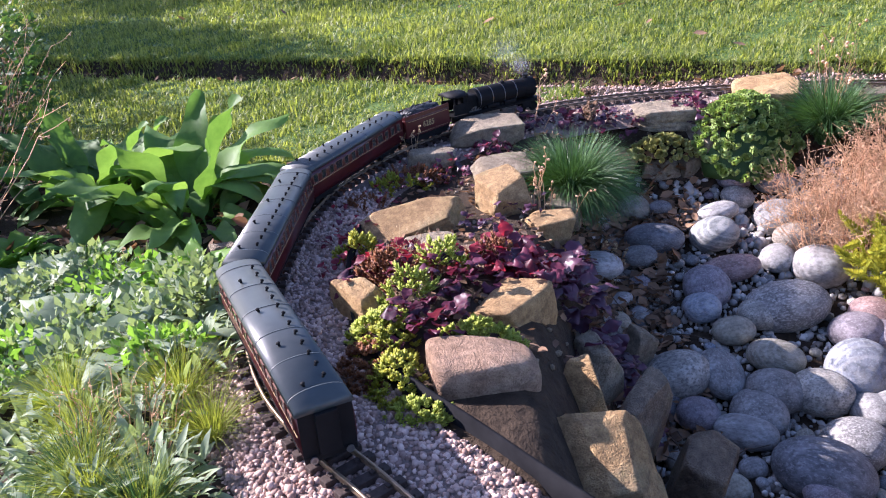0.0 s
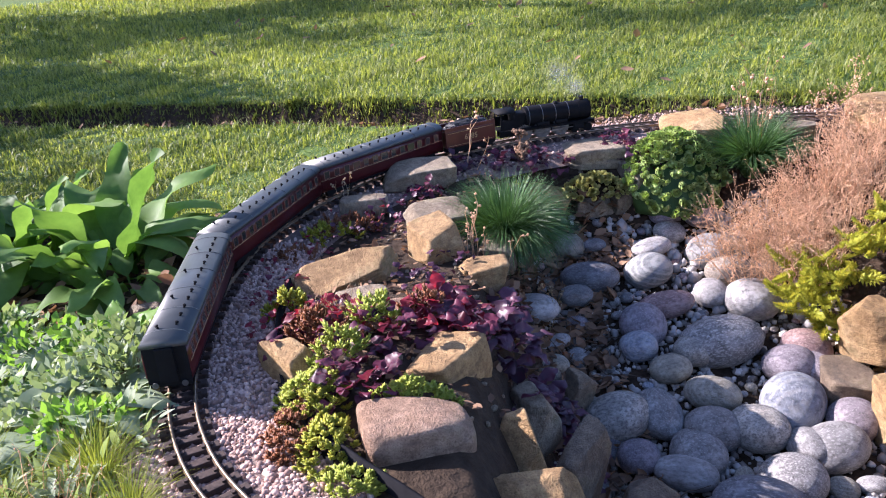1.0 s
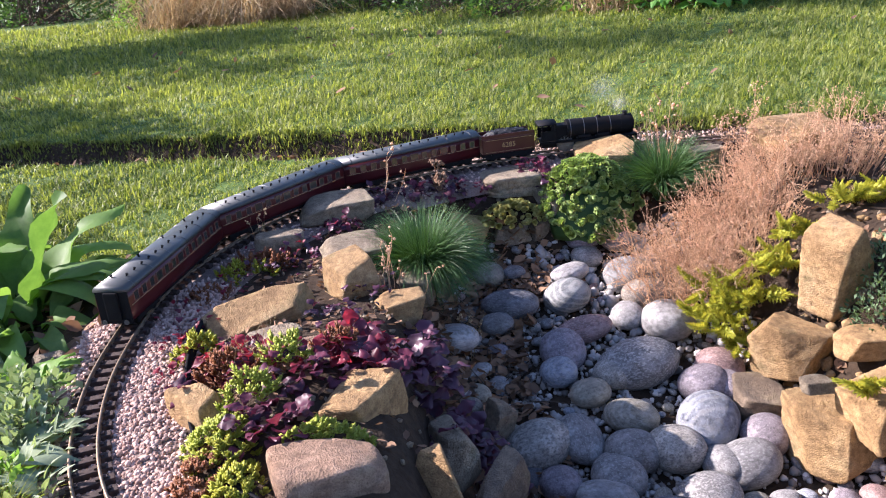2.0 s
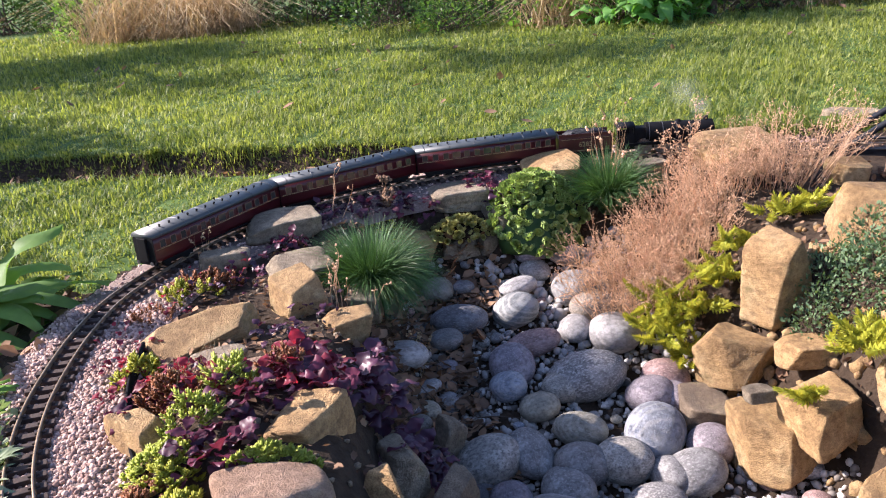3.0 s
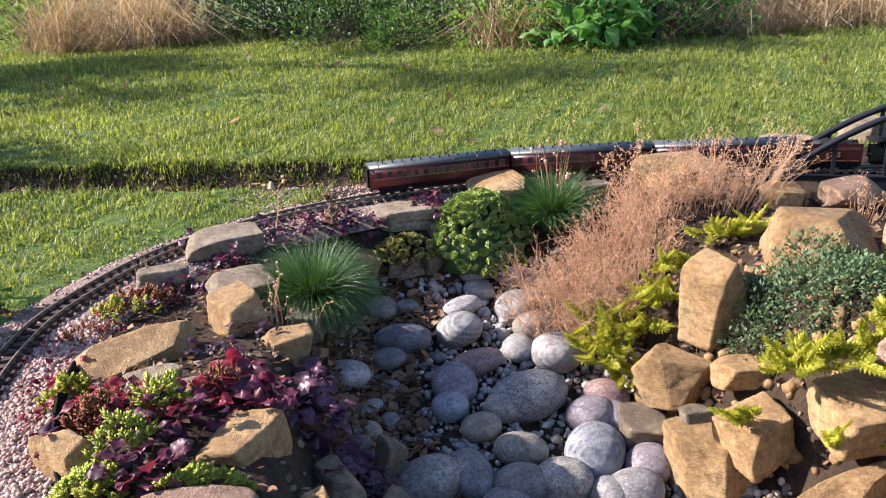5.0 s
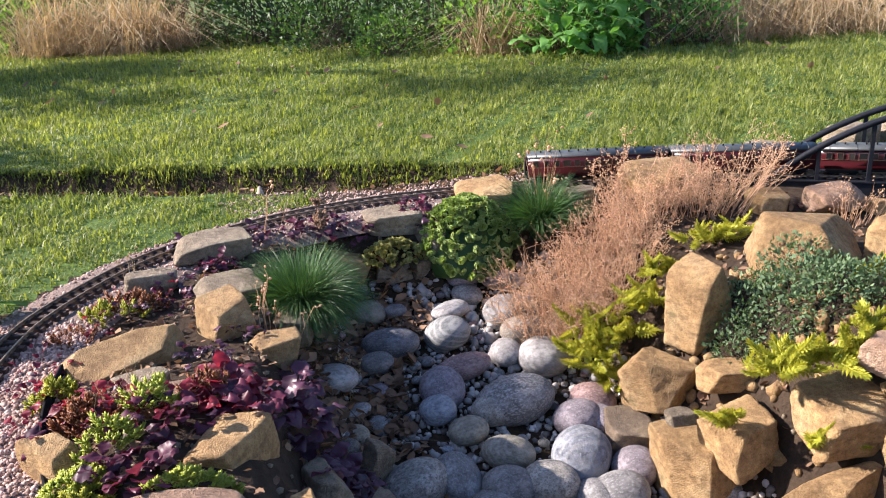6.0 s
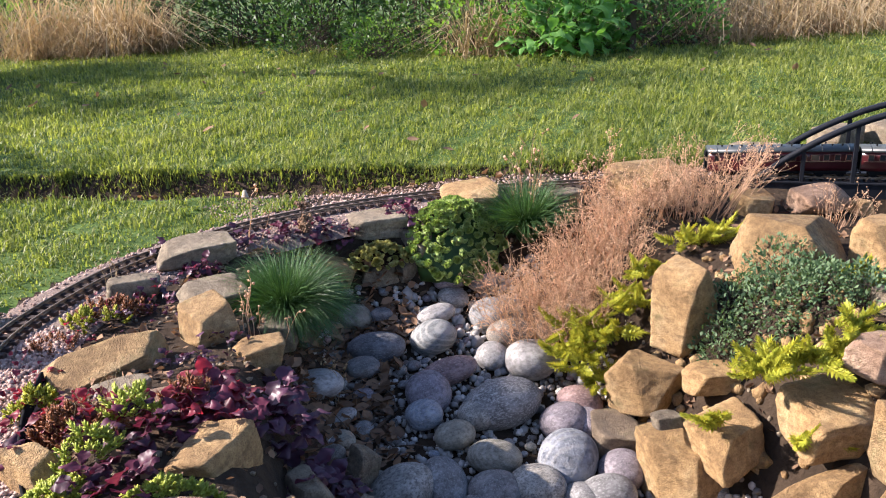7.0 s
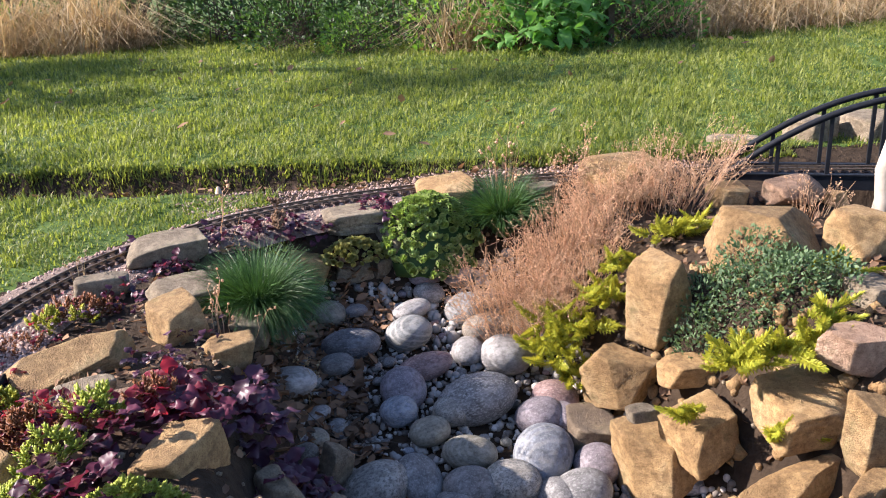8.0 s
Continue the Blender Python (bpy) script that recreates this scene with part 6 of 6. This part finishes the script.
def build_loco():
    top = holder("steam_locomotive", pose(0, 0, 0), "black model steam locomotive with lined splashers", "locomotive")
    L = 0.36
    bm = bmesh.new()
    bmesh.ops.create_cone(bm, cap_ends=True, segments=32, radius1=0.036, radius2=0.033, depth=0.235, matrix=Matrix.Translation((0.045, 0, 0.079)) @ pose(0, 0, 0, 0, 90))
    part("boiler", from_bm("boiler", bm, BLACK, False), top)
    for x in (-0.06, -0.01, 0.04, 0.09):
        bm = bmesh.new()
        r = 0.0365 - 0.003 * (x + 0.07) / 0.235
        bmesh.ops.create_cone(bm, cap_ends=True, segments=32, radius1=r, radius2=r, depth=0.002, matrix=Matrix.Translation((x, 0, 0.079)) @ pose(0, 0, 0, 0, 90))
        part("boiler_band", from_bm("boiler_band", bm, BUFFER), top)
    bm = bmesh.new()
    bmesh.ops.create_cone(bm, cap_ends=True, segments=28, radius1=0.0345, radius2=0.0345, depth=0.045, matrix=Matrix.Translation((0.152, 0, 0.079)) @ pose(0, 0, 0, 0, 90))
    bmesh.ops.create_cone(bm, cap_ends=True, segments=28, radius1=0.028, radius2=0.023, depth=0.006, matrix=Matrix.Translation((0.177, 0, 0.079)) @ pose(0, 0, 0, 0, 90))
    part("smokebox", from_bm("smokebox", bm, BLACK), top)
    bm = bmesh.new()
    bmesh.ops.create_cone(bm, cap_ends=True, segments=18, radius1=0.010, radius2=0.0085, depth=0.014, matrix=Matrix.Translation((0.150, 0, 0.117)))
    bmesh.ops.create_cone(bm, cap_ends=True, segments=18, radius1=0.0105, radius2=0.0105, depth=0.003, matrix=Matrix.Translation((0.150, 0, 0.124)))
    part("chimney", from_bm("chimney", bm, BLACK), top)
    bm = bmesh.new()
    bmesh.ops.create_uvsphere(bm, u_segments=14, v_segments=8, radius=0.011, matrix=Matrix.Translation((0.05, 0, 0.112)) @ Matrix.Diagonal((1, 1, 0.8, 1)))
    part("dome", from_bm("dome", bm, BLACK, True), top)
    part("firebox", box_mesh("firebox", BLACK, (-0.085, 0, 0.070, 0.07, 0.052, 0.062), bevel=0.008), top)
    part("cab", box_mesh("cab", BLACK, (-0.118, 0, 0.080, 0.004, 0.078, 0.064), (-0.145, 0.038, 0.066, 0.055, 0.003, 0.036), (-0.145, -0.038, 0.066, 0.055, 0.003, 0.036), (-0.128, 0.038, 0.095, 0.012, 0.003, 0.026), (-0.128, -0.038, 0.095, 0.012, 0.003, 0.026), (-0.168, 0.038, 0.095, 0.004, 0.003, 0.026), (-0.168, -0.038, 0.095, 0.004, 0.003, 0.026)), top)
    v, f = extrude(np.stack([np.cos(np.linspace(0, np.pi, 12)) * 0.041, 0.106 + 0.013 * np.sin(np.linspace(0, np.pi, 12))], -1), -0.182, -0.114)
    part("cab_roof", mesh_of("cab_roof", v, f, BLACK, False), top)
    part("running_plate", box_mesh("running_plate", BLACK, (0.005, 0, 0.044, L, 0.082, 0.003), (0.005, 0.040, 0.041, L, 0.002, 0.008), (0.005, -0.040, 0.041, L, 0.002, 0.008)), top)
    part("frames", box_mesh("frames", BLACK, (0.0, 0.014, 0.030, L - 0.02, 0.004, 0.026), (0.0, -0.014, 0.030, L - 0.02, 0.004, 0.026)), top)
    part("buffer_beam", box_mesh("buffer_beam", MAROON, (0.186, 0, 0.032, 0.004, 0.078, 0.014)), top)
    for s in (-1, 1):
        part("cylinder", box_mesh("cylinder", BLACK, (0.125, s * 0.033, 0.028, 0.04, 0.016, 0.022), bevel=0.005), top)
        part("coupling_rod", box_mesh("coupling_rod", BUFFER, (-0.01, s * 0.0305, 0.022, 0.15, 0.002, 0.004), (0.075, s * 0.033, 0.026, 0.10, 0.002, 0.003)), top)
        part("splasher", box_mesh("splasher", BLACK, (0.06, s * 0.031, 0.052, 0.05, 0.012, 0.014), (-0.01, s * 0.031, 0.052, 0.05, 0.012, 0.014), bevel=0.005), top)
    for x in (-0.08, -0.01, 0.06):
        wheelset(top, x, 0.030, spokes=6)
    for x in (0.115, 0.165):
        wheelset(top, x, 0.0155)
    return top


WIN = [x for x in np.linspace(-0.235, 0.235, 13)]
LABELS = "maroon model railway coach with a grey ribbed roof"
COACHES = [build_coach(LABELS, WIN, k) for k in range(3)]
TENDER = build_tender()
LOCO = build_loco()

# where the train's tail stands on the line at a time
TAIL_T = [0.0, 1.0, 1.5, 3.5, 4.5, 6.0, 6.5, 7.0]
TAIL_S = [0.70, 1.21, 1.445, 2.43, 3.0, 4.00, 4.35, 4.70]


def tail(t):
    """Smooth through the rows above: a cubic of the times."""
    c = np.polyfit(TAIL_T, TAIL_S, 3)
    return float(np.polyval(c, t))


def ride(t, behind, half):
    """The pose of a vehicle whose middle is so far ahead of the tail, on two pivots."""
    s = tail(t) + behind
    a, b = on_track(s - half), on_track(s + half)
    m = (a + b) / 2
    return pose(m[0], m[1], RAILTOP, 0, 0, math.degrees(math.atan2(b[1] - a[1], b[0] - a[0])))


PUFFS = []


def build_steam():
    """Steam as a soft cloud of minute flecks that is carried along above the chimney."""
    rng = np.random.default_rng(6)
    fv, ff = np.array([(1, 0, 0), (-0.5, 0.87, 0), (-0.5, -0.87, 0), (0, 0, 1.2)]), np.array([(0, 2, 1), (0, 1, 3), (1, 2, 3), (2, 0, 3)])
    for k, (back, up, wide, n) in enumerate(((0.02, 0.05, 0.018, 3000), (0.08, 0.11, 0.030, 4500))):
        top = holder("steam_puff", pose(0, 0, 0), "thin white puff of steam drifting above the chimney", "steam", "steam puffs")
        c = rng.normal(0, 1, (n, 3)) * np.array([wide, wide, wide * 0.9])
        V = c[:, None] + fv[None] * rng.uniform(0.0006, 0.0016, (n, 1, 1))
        tagged(part("vapour", mesh_of("vapour", V.reshape(-1, 3), (ff[None] + (np.arange(n) * 4)[:, None, None]).reshape(-1, 3), STEAM), top), kind="stuff")
        PUFFS.append((top, back, up))


build_steam()


def motions():
    times = np.round(np.arange(0, 8.01, 0.25), 2)
    for k, c in enumerate(COACHES):
        mid = COACH / 2 + k * (COACH + GAP)
        walk(c, [(t, ride(t, mid, COACH / 2 - 0.085)) for t in times])
    base = 3 * (COACH + GAP)
    walk(TENDER, [(t, ride(t, base + 0.10, 0.06)) for t in times])
    walk(LOCO, [(t, ride(t, base + 0.10 + 0.305, 0.08)) for t in times])
    # wheels roll with the way that the train has gone
    fine = np.round(np.arange(0, 8.001, 0.1), 2)
    for w, x, z, r in WHEELS:
        walk(w, [(t, pose(x, 0, z, 0, math.degrees((tail(t) - tail(0)) / max(r, 0.03)), 0)) for t in fine])
    # the steam hangs over the chimney, a little behind it
    for p, behind, up in PUFFS:
        rows = []
        for t in times:
            q = on_track(tail(t) + base + 0.405 + 0.15 - behind)
            rows.append((t, pose(q[0], q[1], RAILTOP + 0.11 + up + 0.01 * math.sin(3 * t), 0, 0, 15 * t)))
        walk(p, rows)



motions()
